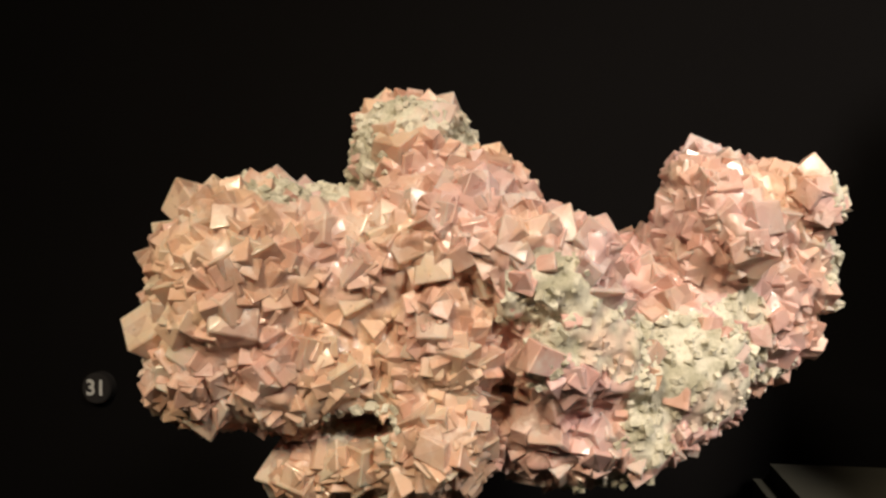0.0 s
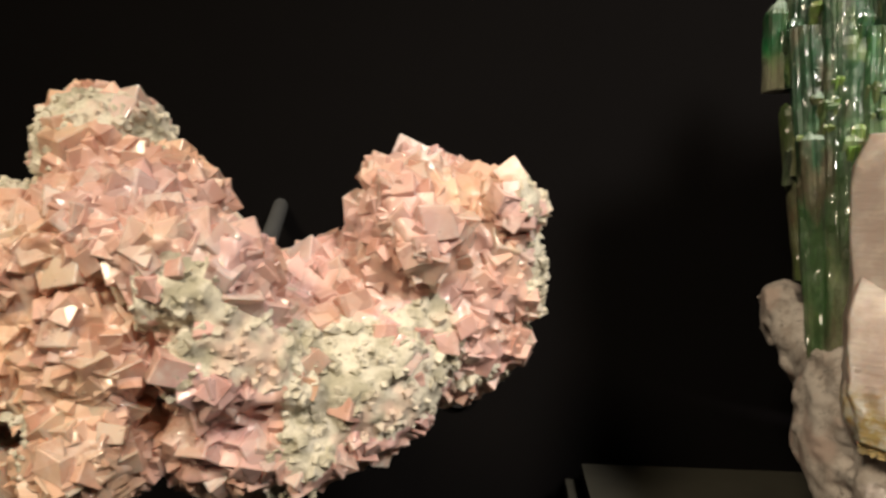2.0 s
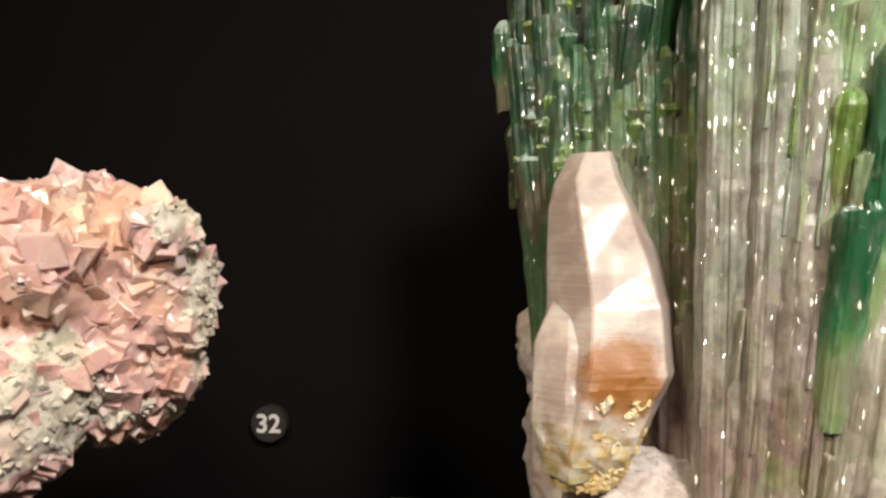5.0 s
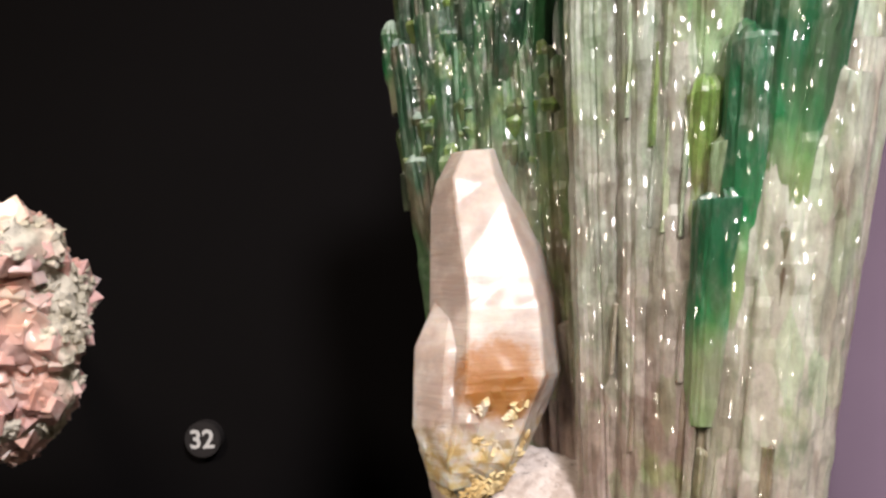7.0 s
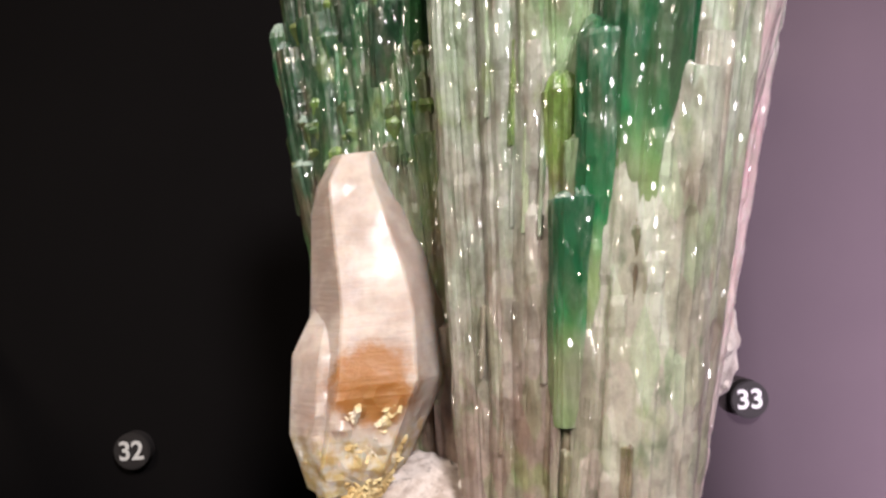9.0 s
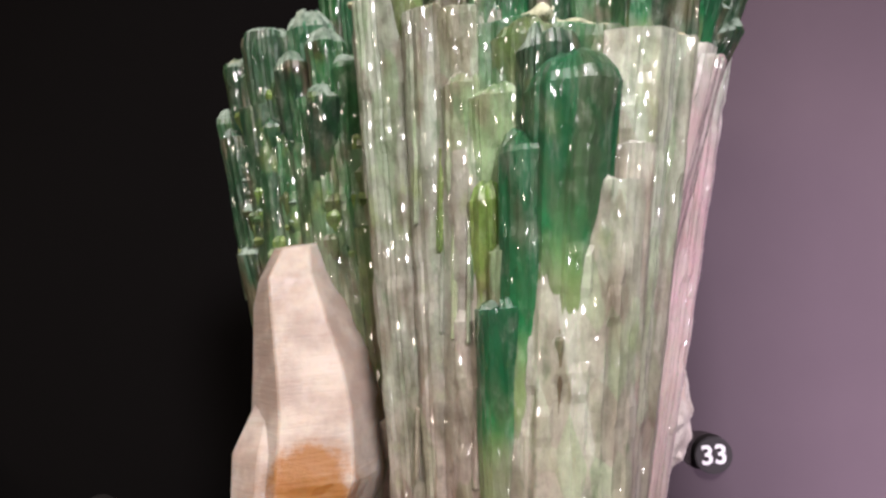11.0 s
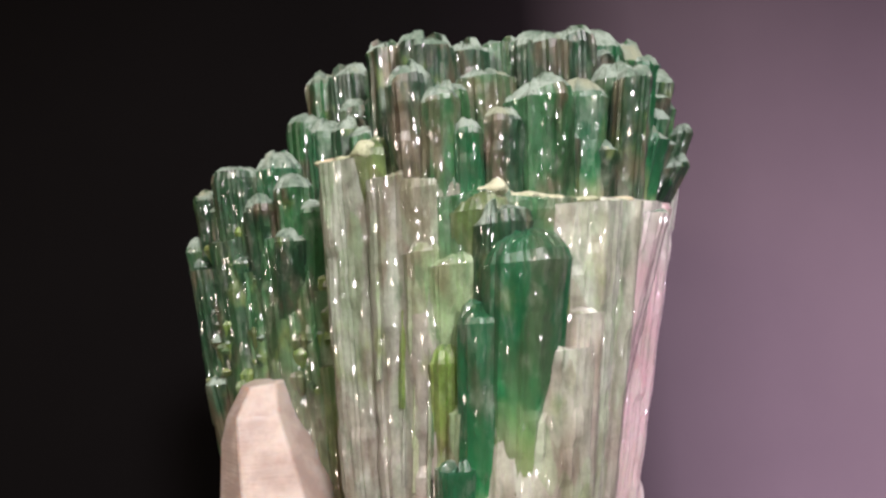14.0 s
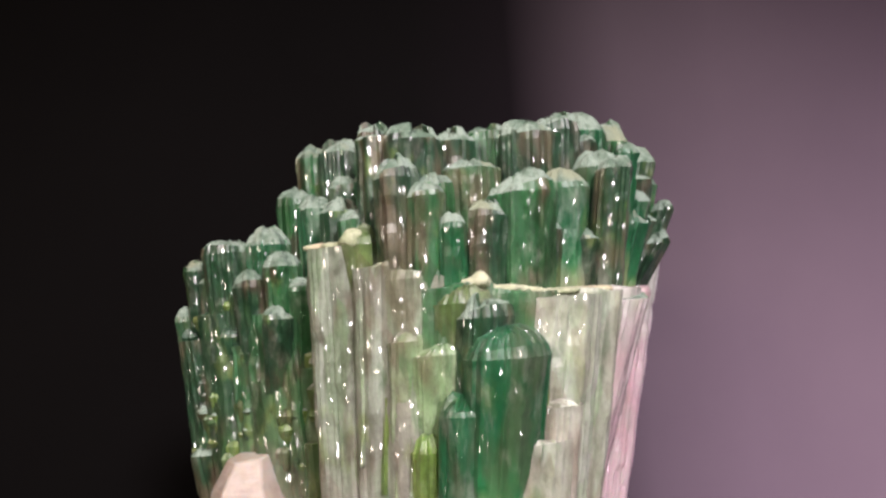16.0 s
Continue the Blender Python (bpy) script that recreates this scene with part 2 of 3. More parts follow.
STEEL = plain("grey_steel", (0.16, 0.16, 0.16), 0.5, 0.2)
HALL = plain("dark_hall_paint", (0.20, 0.19, 0.18), 0.9, 0.0, 0.3, 3.0)

QUARTZ, nt, b = material("smoky_quartz")
v = place(nt)
sep = nt.nodes.new("ShaderNodeSeparateXYZ")
nt.links.new(v, sep.inputs["Vector"])
n1 = noise_tex(nt, v, 95.0, 8, 0.75)
col = mix(nt, spread(nt, noise_tex(nt, v, 45.0, 4), 0.4, 0.65), (0.54, 0.42, 0.36), (0.76, 0.65, 0.57))
rust = nt.nodes.new("ShaderNodeMapping")
rust.vector_type = "TEXTURE"
rust.inputs["Location"].default_value, rust.inputs["Scale"].default_value = (0.319, 0.30, -0.038), (0.0175, 0.06, 0.0175)
nt.links.new(v, rust.inputs["Vector"])
far = nt.nodes.new("ShaderNodeVectorMath")
far.operation = "LENGTH"
nt.links.new(rust.outputs["Vector"], far.inputs[0])
add = nt.nodes.new("ShaderNodeMath")
add.operation = "MULTIPLY_ADD"
add.inputs[1].default_value = 1.3
nt.links.new(n1, add.inputs[0])
nt.links.new(far.outputs["Value"], add.inputs[2])
stain = spread(nt, add.outputs["Value"], 1.85, 1.35)
col = mix(nt, stain, col, (0.46, 0.20, 0.045))
crust_level = nt.nodes.new("ShaderNodeMath")
crust_level.operation = "MULTIPLY_ADD"
crust_level.inputs[1].default_value = 0.03
nt.links.new(n1, crust_level.inputs[0])
nt.links.new(sep.outputs["Z"], crust_level.inputs[2])
crust = spread(nt, crust_level.outputs["Value"], -0.036, -0.050)
col = mix(nt, crust, col, mix(nt, spread(nt, noise_tex(nt, v, 180.0, 5), 0.4, 0.6), (0.66, 0.48, 0.20), (0.78, 0.70, 0.60)))
nt.links.new(col, b.inputs["Base Color"])
nt.links.new(mix(nt, crust, (0.48,) * 3, (0.75,) * 3), b.inputs["Roughness"])
b.inputs["Transmission Weight"].default_value = 0.35
b.inputs["Coat Weight"].default_value, b.inputs["Coat Roughness"].default_value = 0.25, 0.2
b.inputs["Subsurface Weight"].default_value = 0.7
b.inputs["Subsurface Radius"].default_value = (1.0, 0.7, 0.5)
b.inputs["Subsurface Scale"].default_value = 0.010
lines = noise_tex(nt, place(nt, (0.06, 0.06, 1)), 420.0, 4, 0.7)
bump(nt, b, mix(nt, 0.5, noise_tex(nt, v, 120.0, 7, 0.75), lines), 0.75, 0.0016)


# ---- mesh tools ----
rng = np.random.default_rng(7)


def part(name, data, mat, parent=None, label=""):
    if isinstance(data, bmesh.types.BMesh):
        me = bpy.data.meshes.new(name)
        data.to_mesh(me)
        data.free()
    else:
        me = data
    if not me.materials:
        me.materials.append(mat)
    ob = new(name, me)
    if parent:
        ob.parent = parent
    return tagged(ob, label)


def mesh_of(name, verts, faces, smooth=False):
    me = bpy.data.meshes.new(name)
    me.from_pydata([tuple(p) for p in verts], [], [tuple(f) for f in faces])
    if smooth:
        me.shade_smooth()
    return me


def box(name, low, high, mat, parent=None, label="", bevel=0.0):
    bm = bmesh.new()
    bmesh.ops.create_cube(bm, size=1.0)
    size = Vector(high) - Vector(low)
    for p in bm.verts:
        p.co = Vector([low[i] + (p.co[i] + 0.5) * size[i] for i in range(3)])
    if bevel:
        bmesh.ops.bevel(bm, geom=bm.edges[:], offset=bevel, segments=2, affect="EDGES")
    return part(name, bm, mat, parent, label)


LATTICE = rng.random((48, 48, 48))


def value_noise(p, cell):
    """Smooth noise from -1 to 1 at an array of places."""
    q = p / cell + 100.0
    i = np.floor(q).astype(int)
    f = q - i
    f = f * f * (3 - 2 * f)
    out = 0.0
    for dx in (0, 1):
        for dy in (0, 1):
            for dz in (0, 1):
                w = (f[..., 0] if dx else 1 - f[..., 0]) * (f[..., 1] if dy else 1 - f[..., 1]) * (f[..., 2] if dz else 1 - f[..., 2])
                out = out + w * LATTICE[(i[..., 0] + dx) % 48, (i[..., 1] + dy) % 48, (i[..., 2] + dz) % 48]
    return out * 2 - 1


def blend_blobs(p, lo, step, blobs, soft):
    """Signed distance to ellipsoids (centre, radii) melted into one another, each worked out near itself only."""
    d = np.full(p.shape[:3], 0.04)
    for c, r in blobs:
        c, r = np.array(c), np.array(r)
        first = np.maximum(0, np.floor((c - r - 0.02 - lo) / step).astype(int))
        last = np.ceil((c + r + 0.02 - lo) / step).astype(int) + 1
        near = tuple(np.s_[u:w] for u, w in zip(first, last))
        q = (p[near] - c) / r
        k = np.sqrt((q * q).sum(-1)) + 1e-9
        e = (k - 1) * 0.5 * (r.min() + r.mean())
        h = np.clip(0.5 + 0.5 * (d[near] - e) / soft, 0, 1)
        d[near] = d[near] * (1 - h) + e * h - soft * h * (1 - h)
    return d


def surface(blobs, step, soft, rough, carve=()):
    """A closed mesh round the melted blobs: vertices, quads, and the outward normals."""
    lo = np.min([np.array(c) - r for c, r in blobs], 0) - 0.012
    hi = np.max([np.array(c) + r for c, r in blobs], 0) + 0.012
    n = np.ceil((hi - lo) / step).astype(int) + 1
    axes = [lo[k] + step * np.arange(n[k]) for k in range(3)]
    p = np.stack(np.meshgrid(*axes, indexing="ij"), -1)
    d = blend_blobs(p, lo, step, blobs, soft)
    for c, r in carve:
        q = (p - np.array(c)) / np.array(r)
        d = np.maximum(d, -(np.sqrt((q * q).sum(-1)) - 1) * min(r))
    for cell, height in rough:
        d = d + height * value_noise(p, cell)
    s = d < 0
    total, count = np.zeros((*(n - 1), 3)), np.zeros(n - 1)
    corner = [np.s_[:-1], np.s_[1:]]
    for a in range(3):
        for u in (0, 1):
            for w in (0, 1):
                o0, o1 = [0, 0, 0], [0, 0, 0]
                o1[a] = 1
                for ax, val in zip([k for k in range(3) if k != a], (u, w)):
                    o0[ax] = o1[ax] = val
                g0 = tuple(corner[k] for k in o0)
                g1 = tuple(corner[k] for k in o1)
                cross = s[g0] != s[g1]
                t = d[g0] / (d[g0] - d[g1] + 1e-12)
                at = p[g0].copy()
                at[..., a] += np.clip(t, 0, 1) * step
                total += np.where(cross[..., None], at, 0)
                count += cross
    live = count > 0
    index = np.full(live.shape, -1)
    index[live] = np.arange(live.sum())
    verts = total[live] / count[live][:, None]
    faces = []
    for a in range(3):
        b1, b2 = [(1, 2), (2, 0), (0, 1)][a]
        e0 = [np.s_[1:-1]] * 3
        e1 = [np.s_[1:-1]] * 3
        e0[a], e1[a] = np.s_[:-1], np.s_[1:]
        s0, s1 = s[tuple(e0)], s[tuple(e1)]
        for flip in (False, True):
            where = np.argwhere((s0 != s1) & (s0 == (not flip)))
            if not len(where):
                continue
            base = where.copy()
            for ax in (b1, b2):
                base[:, ax] += 1
            ring = []
            for du, dw in ((0, 0), (1, 0), (1, 1), (0, 1)):
                c = base.copy()
                c[:, b1] -= 1 - du
                c[:, b2] -= 1 - dw
                ring.append(index[c[:, 0], c[:, 1], c[:, 2]])
            quad = np.stack(ring if not flip else ring[::-1], 1)
            faces.append(quad)
    faces = np.concatenate(faces)
    faces = faces[(faces >= 0).all(1)]
    a, b_, c = verts[faces[:, 0]], verts[faces[:, 1]], verts[faces[:, 2]]
    normal = np.cross(b_ - a, c - a)
    area = np.linalg.norm(normal, axis=1)
    return verts, faces, normal / (area[:, None] + 1e-12), area


def array_mesh(name, verts, faces, smooth=True):
    me = bpy.data.meshes.new(name)
    me.vertices.add(len(verts))
    me.vertices.foreach_set("co", np.asarray(verts, float).ravel())
    k = faces.shape[1]
    me.loops.add(faces.size)
    me.loops.foreach_set("vertex_index", faces.ravel().astype(int))
    me.polygons.add(len(faces))
    me.polygons.foreach_set("loop_start", np.arange(0, faces.size, k))
    me.polygons.foreach_set("loop_total", np.full(len(faces), k))
    me.update(calc_edges=True)
    if smooth:
        me.shade_smooth()
    return me


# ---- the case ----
tagged(box("wall_north", (-1.6, 0.578, -0.9), (2.0, 0.62, 1.3), BLACK), "matt backdrop panel, black to mauve with painted light falloff", "wall", kind="structure")
tagged(box("floor", (-1.6, -2.2, -0.95), (2.0, 0.578, -0.9), HALL), "dark floor under the case", "floor", kind="structure")
tagged(box("ceiling", (-1.6, -2.2, 1.3), (2.0, 0.62, 1.35), HALL), "dark ceiling over the case", "ceiling", kind="structure")
tagged(box("wall_west", (-1.65, -2.2, -0.9), (-1.6, 0.62, 1.3), HALL), "dark side wall of the hall", "wall", kind="structure")
tagged(box("wall_east", (2.0, -2.2, -0.9), (2.05, 0.62, 1.3), HALL), "dark side wall of the hall", "wall", kind="structure")
tagged(box("wall_south", (-1.65, -2.25, -0.95), (2.05, -2.2, 1.35), HALL), "dark wall behind the viewer", "wall", kind="structure")
tagged(box("plinth", (0.18, 0.24, -0.9), (0.49, 0.56, -0.168), SHELF, None, "", 0.012), "olive grey painted plinth under the green crystals", "plinth")


def number_badge(x, z, digits):
    """A short round peg on the panel with white numerals on its face."""
    bm = bmesh.new()
    bmesh.ops.create_cone(bm, cap_ends=True, segments=48, radius1=0.0138, radius2=0.0138, depth=0.010)
    rim = [e for e in bm.edges if all(p.co.z > 0 for p in e.verts)]
    bmesh.ops.bevel(bm, geom=rim, offset=0.0009, segments=2, affect="EDGES")
    bmesh.ops.rotate(bm, verts=bm.verts, matrix=Matrix.Rotation(radians(90), 3, "X"))
    bmesh.ops.translate(bm, verts=bm.verts, vec=(x, 0.573, z))
    badge = tagged(new("number_badge"), "small round dark disc with a white printed number " + digits, "number badge", "number badges")
    part("disc", bm, DISC, badge)
    curve = bpy.data.curves.new("digits", "FONT")
    curve.body, curve.size, curve.align_x, curve.align_y = digits, 0.0195, "CENTER", "CENTER"
    curve.extrude, curve.offset = 0.0002, 0.0004
    temp = new("digits_curve", curve)
    bpy.context.view_layer.update()
    me = bpy.data.meshes.new_from_object(temp.evaluated_get(bpy.context.evaluated_depsgraph_get()))
    bpy.data.objects.remove(temp)
    me.transform(Matrix.Translation((x, 0.5676, z)) @ Matrix.Rotation(radians(90), 4, "X"))
    part("number", me, WHITE, badge, "white numerals")
    return badge


number_badge(-0.374, -0.130, "31")
number_badge(0.096, -0.120, "32")
number_badge(0.554, -0.110, "33")


# ---- the pink calcite cluster ----
LUMPS = [
    ((-0.084, 0.226, -0.010), (0.036, 0.042, 0.039)),
    ((-0.098, 0.216, -0.038), (0.022, 0.026, 0.026)),
    ((-0.066, 0.232, -0.040), (0.044, 0.038, 0.032)),
    ((-0.045, 0.236, -0.008), (0.036, 0.036, 0.028)),
    ((-0.010, 0.236, 0.004), (0.034, 0.032, 0.026)),
    ((-0.029, 0.266, 0.038), (0.026, 0.030, 0.029)),
    ((0.002, 0.258, 0.022), (0.023, 0.024, 0.020)),
    ((-0.008, 0.224, -0.034), (0.020, 0.024, 0.026)),
    ((-0.012, 0.226, -0.070), (0.022, 0.026, 0.026)),
    ((-0.044, 0.236, -0.080), (0.026, 0.024, 0.018)),
    ((0.030, 0.228, -0.006), (0.024, 0.028, 0.021)),
    ((0.038, 0.240, -0.034), (0.030, 0.034, 0.028)),
    ((0.038, 0.252, -0.068), (0.042, 0.032, 0.024)),
    ((0.074, 0.266, -0.046), (0.038, 0.032, 0.036)),
    ((0.072, 0.284, -0.016), (0.034, 0.030, 0.024)),
    ((0.102, 0.292, -0.026), (0.034, 0.034, 0.032)),
    ((0.110, 0.302, 0.006), (0.028, 0.032, 0.032)),
    ((0.127, 0.297, -0.003), (0.022, 0.032, 0.035)),
    ((0.099, 0.270, 0.012), (0.024, 0.026, 0.027)),
    ((0.113, 0.302, -0.042), (0.025, 0.028, 0.021)),
    ((-0.098, 0.246, 0.014), (0.027, 0.022, 0.018)),
    ((-0.070, 0.252, 0.014), (0.032, 0.020, 0.014)),
    ((-0.108, 0.232, -0.012), (0.018, 0.026, 0.024)),
    ((0.097, 0.294, 0.030), (0.014, 0.020, 0.014)),
    ((0.120, 0.286, 0.026), (0.024, 0.016, 0.010)),
    ((0.139, 0.276, 0.020), (0.010, 0.014, 0.013)),
    ((-0.026, 0.266, 0.055), (0.020, 0.022, 0.012)),
    ((0.008, 0.250, 0.026), (0.013, 0.016, 0.010)),
    ((-0.062, 0.236, -0.082), (0.018, 0.022, 0.014)),
    ((0.020, 0.222, 0.004), (0.026, 0.022, 0.016)),
    ((0.044, 0.212, 0.000), (0.010, 0.012, 0.012)),
    ((0.130, 0.300, -0.036), (0.016, 0.020, 0.015)),
]
g = np.random.default_rng(19)
for k in range(46):  # nodules over the lumps
    c, r = LUMPS[int(g.integers(19))]
    way = g.normal(0, 1, 3)
    way[1] = -abs(way[1])
    way /= np.linalg.norm(way)
    size = g.uniform(0.007, 0.012)
    LUMPS.append((tuple(np.array(c) + way * (np.array(r) - 0.55 * size)), (size,) * 3))
CALCITE_CARVE = [((-0.040, 0.200, -0.063), (0.016, 0.045, 0.007))]
CHALK = [  # where the matrix lies bare: centre and reach across and up
    ((-0.098, 0.248, 0.036), 0.028, 0.011), ((-0.122, 0.240, 0.022), 0.012, 0.010), ((-0.068, 0.250, 0.025), 0.030, 0.009),
    ((-0.045, 0.255, 0.042), 0.014, 0.022), ((-0.024, 0.255, 0.056), 0.026, 0.009), ((0.000, 0.255, 0.052), 0.016, 0.010),
    ((-0.119, 0.212, -0.038), 0.013, 0.010), ((0.030, 0.215, -0.012), 0.017, 0.014), ((0.042, 0.220, -0.022), 0.014, 0.016),
    ((0.028, 0.225, -0.036), 0.008, 0.010), ((0.066, 0.235, -0.033), 0.022, 0.012), ((0.088, 0.245, -0.040), 0.024, 0.017), ((0.106, 0.250, -0.036), 0.016, 0.019),
    ((0.068, 0.240, -0.058), 0.011, 0.020), ((0.094, 0.250, -0.058), 0.016, 0.010), ((0.062, 0.250, -0.090), 0.030, 0.006), ((0.004, 0.240, -0.098), 0.020, 0.007),
    ((0.147, 0.276, 0.026), 0.010, 0.010), ((0.158, 0.292, 0.000), 0.014, 0.026), ((0.158, 0.296, -0.030), 0.014, 0.024), ((0.130, 0.290, -0.050), 0.014, 0.006),
]
CHALK_AT = np.array([q for q, _, _ in CHALK])
CHALK_SIZE = np.array([(rx, 0.045, rz) for _, rx, rz in CHALK])


def chalk_reach(p):
    """How far places lie from the bare matrix: 1 at its edge."""
    p = np.asarray(p)
    p = p + 0.004 * value_noise(p, 0.007)[..., None] + 0.002 * value_noise(p, 0.003)[..., None]
    return np.min([np.linalg.norm((p - q) / r, axis=-1) for q, r in zip(CHALK_AT, CHALK_SIZE)], 0)


verts, faces, normals, area = surface(LUMPS, 0.0015, 0.005, ((0.022, 0.0025), (0.008, 0.0026), (0.0036, 0.0016)), CALCITE_CARVE)
pink_cluster = tagged(new("mineral_specimen"), "pink calcite crystal cluster on chalky white matrix", "mineral specimen", "mineral specimens")
ground = array_mesh("calcite_matrix", verts, faces)
ground.materials.append(MATRIX)
ground.materials.append(PINK_FINE)
mids = verts[faces].mean(1)
reach = chalk_reach(mids)
ground.polygons.foreach_set("material_index", ((reach > 1.05) & (normals[:, 1] < 0.5)).astype(np.int32))
part("matrix", ground, MATRIX, pink_cluster, "chalky cream matrix rock")


def rhomb(seed):
    """A blocky pointed crystal about 1 across with worn edges, its point along +z."""
    g = np.random.default_rng(seed)
    bm = bmesh.new()
    bmesh.ops.create_cube(bm, size=1.0)
    turn = Matrix.Rotation(math.atan(math.sqrt(2)), 3, Vector((1, -1, 0)).normalized())
    long = g.uniform(0.85, 1.3)
    wide = g.uniform(0.85, 1.2)
    for p in bm.verts:
        co = turn @ p.co + Vector(g.normal(0, 0.08, 3))
        p.co = Vector((co.x * wide, co.y, co.z * long))
    bmesh.ops.bevel(bm, geom=bm.edges[:], offset=0.04, segments=1, affect="EDGES")
    me = bpy.data.meshes.new("rhomb")
    bm.to_mesh(me)
    bm.free()
    me.materials.append(PINK)
    return me


RHOMBS = [rhomb(s) for s in range(14)]
GRAINS = [rhomb(s) for s in range(14, 24)]


def grow(verts, faces, normals, area, count, face_y, seed):
    g = np.random.default_rng(seed)
    ok = np.where(normals[:, 1] < face_y)[0]
    pick = g.choice(ok, count, p=area[ok] / area[ok].sum())
    return verts[faces[pick]].mean(1), normals[pick], g


def smooth_normals(centres, faces_mid, face_normals, reach):
    out = []
    for c in centres:
        near = ((faces_mid - c) ** 2).sum(1) < reach * reach
        n = face_normals[near].mean(0)
        out.append(n / (np.linalg.norm(n) + 1e-9))
    return np.array(out)


def bare(c):
    """How far a place lies inside the bare matrix, 0 to 1."""
    hole, size = CALCITE_CARVE[0]
    if abs(c[0] - hole[0]) < 1.1 * size[0] and abs(c[2] - hole[2]) < 1.25 * size[2] and c[1] < 0.25:
        return 1.0
    k = float(chalk_reach(c))
    return max(0.0, min(1.0, (1.12 - k) / 0.25))


spots, _, g = grow(verts, faces, normals, area, 1500, 0.45, 3)
kept, sizes = [], []
for c in spots:
    s = g.uniform(0.0100, 0.0155) if len(kept) < 150 else g.uniform(0.007, 0.011)
    s *= 0.62 if c[0] > 0.085 and c[2] < -0.02 else 1.0
    if bare(c) > 0.3 and g.random() > 0.05:
        continue
    if all(np.linalg.norm(c - k) > 0.33 * (s + z) for k, z in zip(kept, sizes)):
        kept.append(c)
        sizes.append(s)
    if len(kept) == 300:
        break
outward = smooth_normals(kept, mids, normals, 0.008)
for c, s, n in zip(kept, sizes, outward):
    sway = np.array([value_noise(np.array(c) + shift, 0.020) for shift in (0.0, 0.31, 0.67)])
    way = Vector(n + 0.55 * sway + g.normal(0, 0.10, 3) + np.array((0, 0, 0.15))).normalized()
    ob = part("crystal", RHOMBS[int(g.integers(len(RHOMBS)))], PINK, pink_cluster)
    q = way.to_track_quat("Z", "Y").to_matrix() @ Matrix.Rotation(2.0 * sway[0] + g.normal(0, 0.35), 3, "Z")
    ob.matrix_world = Matrix.LocRotScale(Vector(c) - way * s * 0.45, q.to_quaternion(), (s, s * g.uniform(0.8, 1.1), s))

small_v, small_f, base = [], [], 0
spots, _, g = grow(verts, faces, normals, area, 2000, 0.45, 5)
rh = [(np.array([p.co[:] for p in m.vertices]), [tuple(f.vertices) for f in m.polygons]) for m in GRAINS]
outward = smooth_normals(spots, mids[::4], normals[::4], 0.006)
for c, n in zip(spots, outward):
    if bare(c) > 0.2 and g.random() > 0.12:
        continue
    s = g.uniform(0.0045, 0.0095)
    way = Vector(n + g.normal(0, 0.3, 3)).normalized()
    q = np.array(way.to_track_quat("Z", "Y").to_matrix() @ Matrix.Rotation(g.uniform(0, 6.28), 3, "Z"))
    vv, ff = rh[int(g.integers(len(rh)))]
    small_v.append((vv * s) @ q.T + c - np.array(way) * s * 0.46)
    small_f += [tuple(i + base for i in f) for f in ff]
    base += len(vv)
fine = part("crystal_druse", mesh_of("crystal_druse", np.concatenate(small_v), small_f), PINK_FINE, pink_cluster, "fine pink crystals")
tagged(fine, kind="stuff")

crumb_v, crumb_f, base = [], [], 0
spots, ns, g = grow(verts, faces, normals, area, 5200, 0.75, 9)
for c, n in zip(spots, ns):
    if bare(c) < 0.4:
        continue
    s = g.uniform(0.0012, 0.0036)
    q = np.array(Euler(g.uniform(0, 6.28, 3)).to_matrix())
    vv, ff = rh[int(g.integers(len(rh)))]
    crumb_v.append((vv * s * g.uniform(0.6, 1.2, 3)) @ q.T + c + n * s * 0.05)
    crumb_f += [tuple(i + base for i in f) for f in ff]
    base += len(vv)
tagged(part("matrix_rubble", mesh_of("matrix_rubble", np.concatenate(crumb_v), crumb_f), MATRIX, pink_cluster, "crumbly cream grains"), kind="stuff")

a, b_ = Vector((-0.052, 0.580, 0.026)), Vector((0.022, 0.285, -0.030))
bm = bmesh.new()
bmesh.ops.create_cone(bm, cap_ends=True, segments=20, radius1=0.0062, radius2=0.0052, depth=(b_ - a).length)
bmesh.ops.bevel(bm, geom=[e for e in bm.edges if abs(e.verts[0].co.z - e.verts[1].co.z) < 1e-6], offset=0.001, segments=2, affect="EDGES")
rod = part("wall_bracket", bm, STEEL)
rod.matrix_world = Matrix.Translation((a + b_) / 2) @ (b_ - a).to_track_quat("Z", "Y").to_matrix().to_4x4()
tagged(rod, "grey steel rod holding the pink cluster off the panel", "bracket")


# ---- the green tourmaline cluster ----
green_cluster = tagged(new("mineral_specimen"), "tall green and rose tourmaline crystal bundle with quartz", "mineral specimen", "mineral specimens")


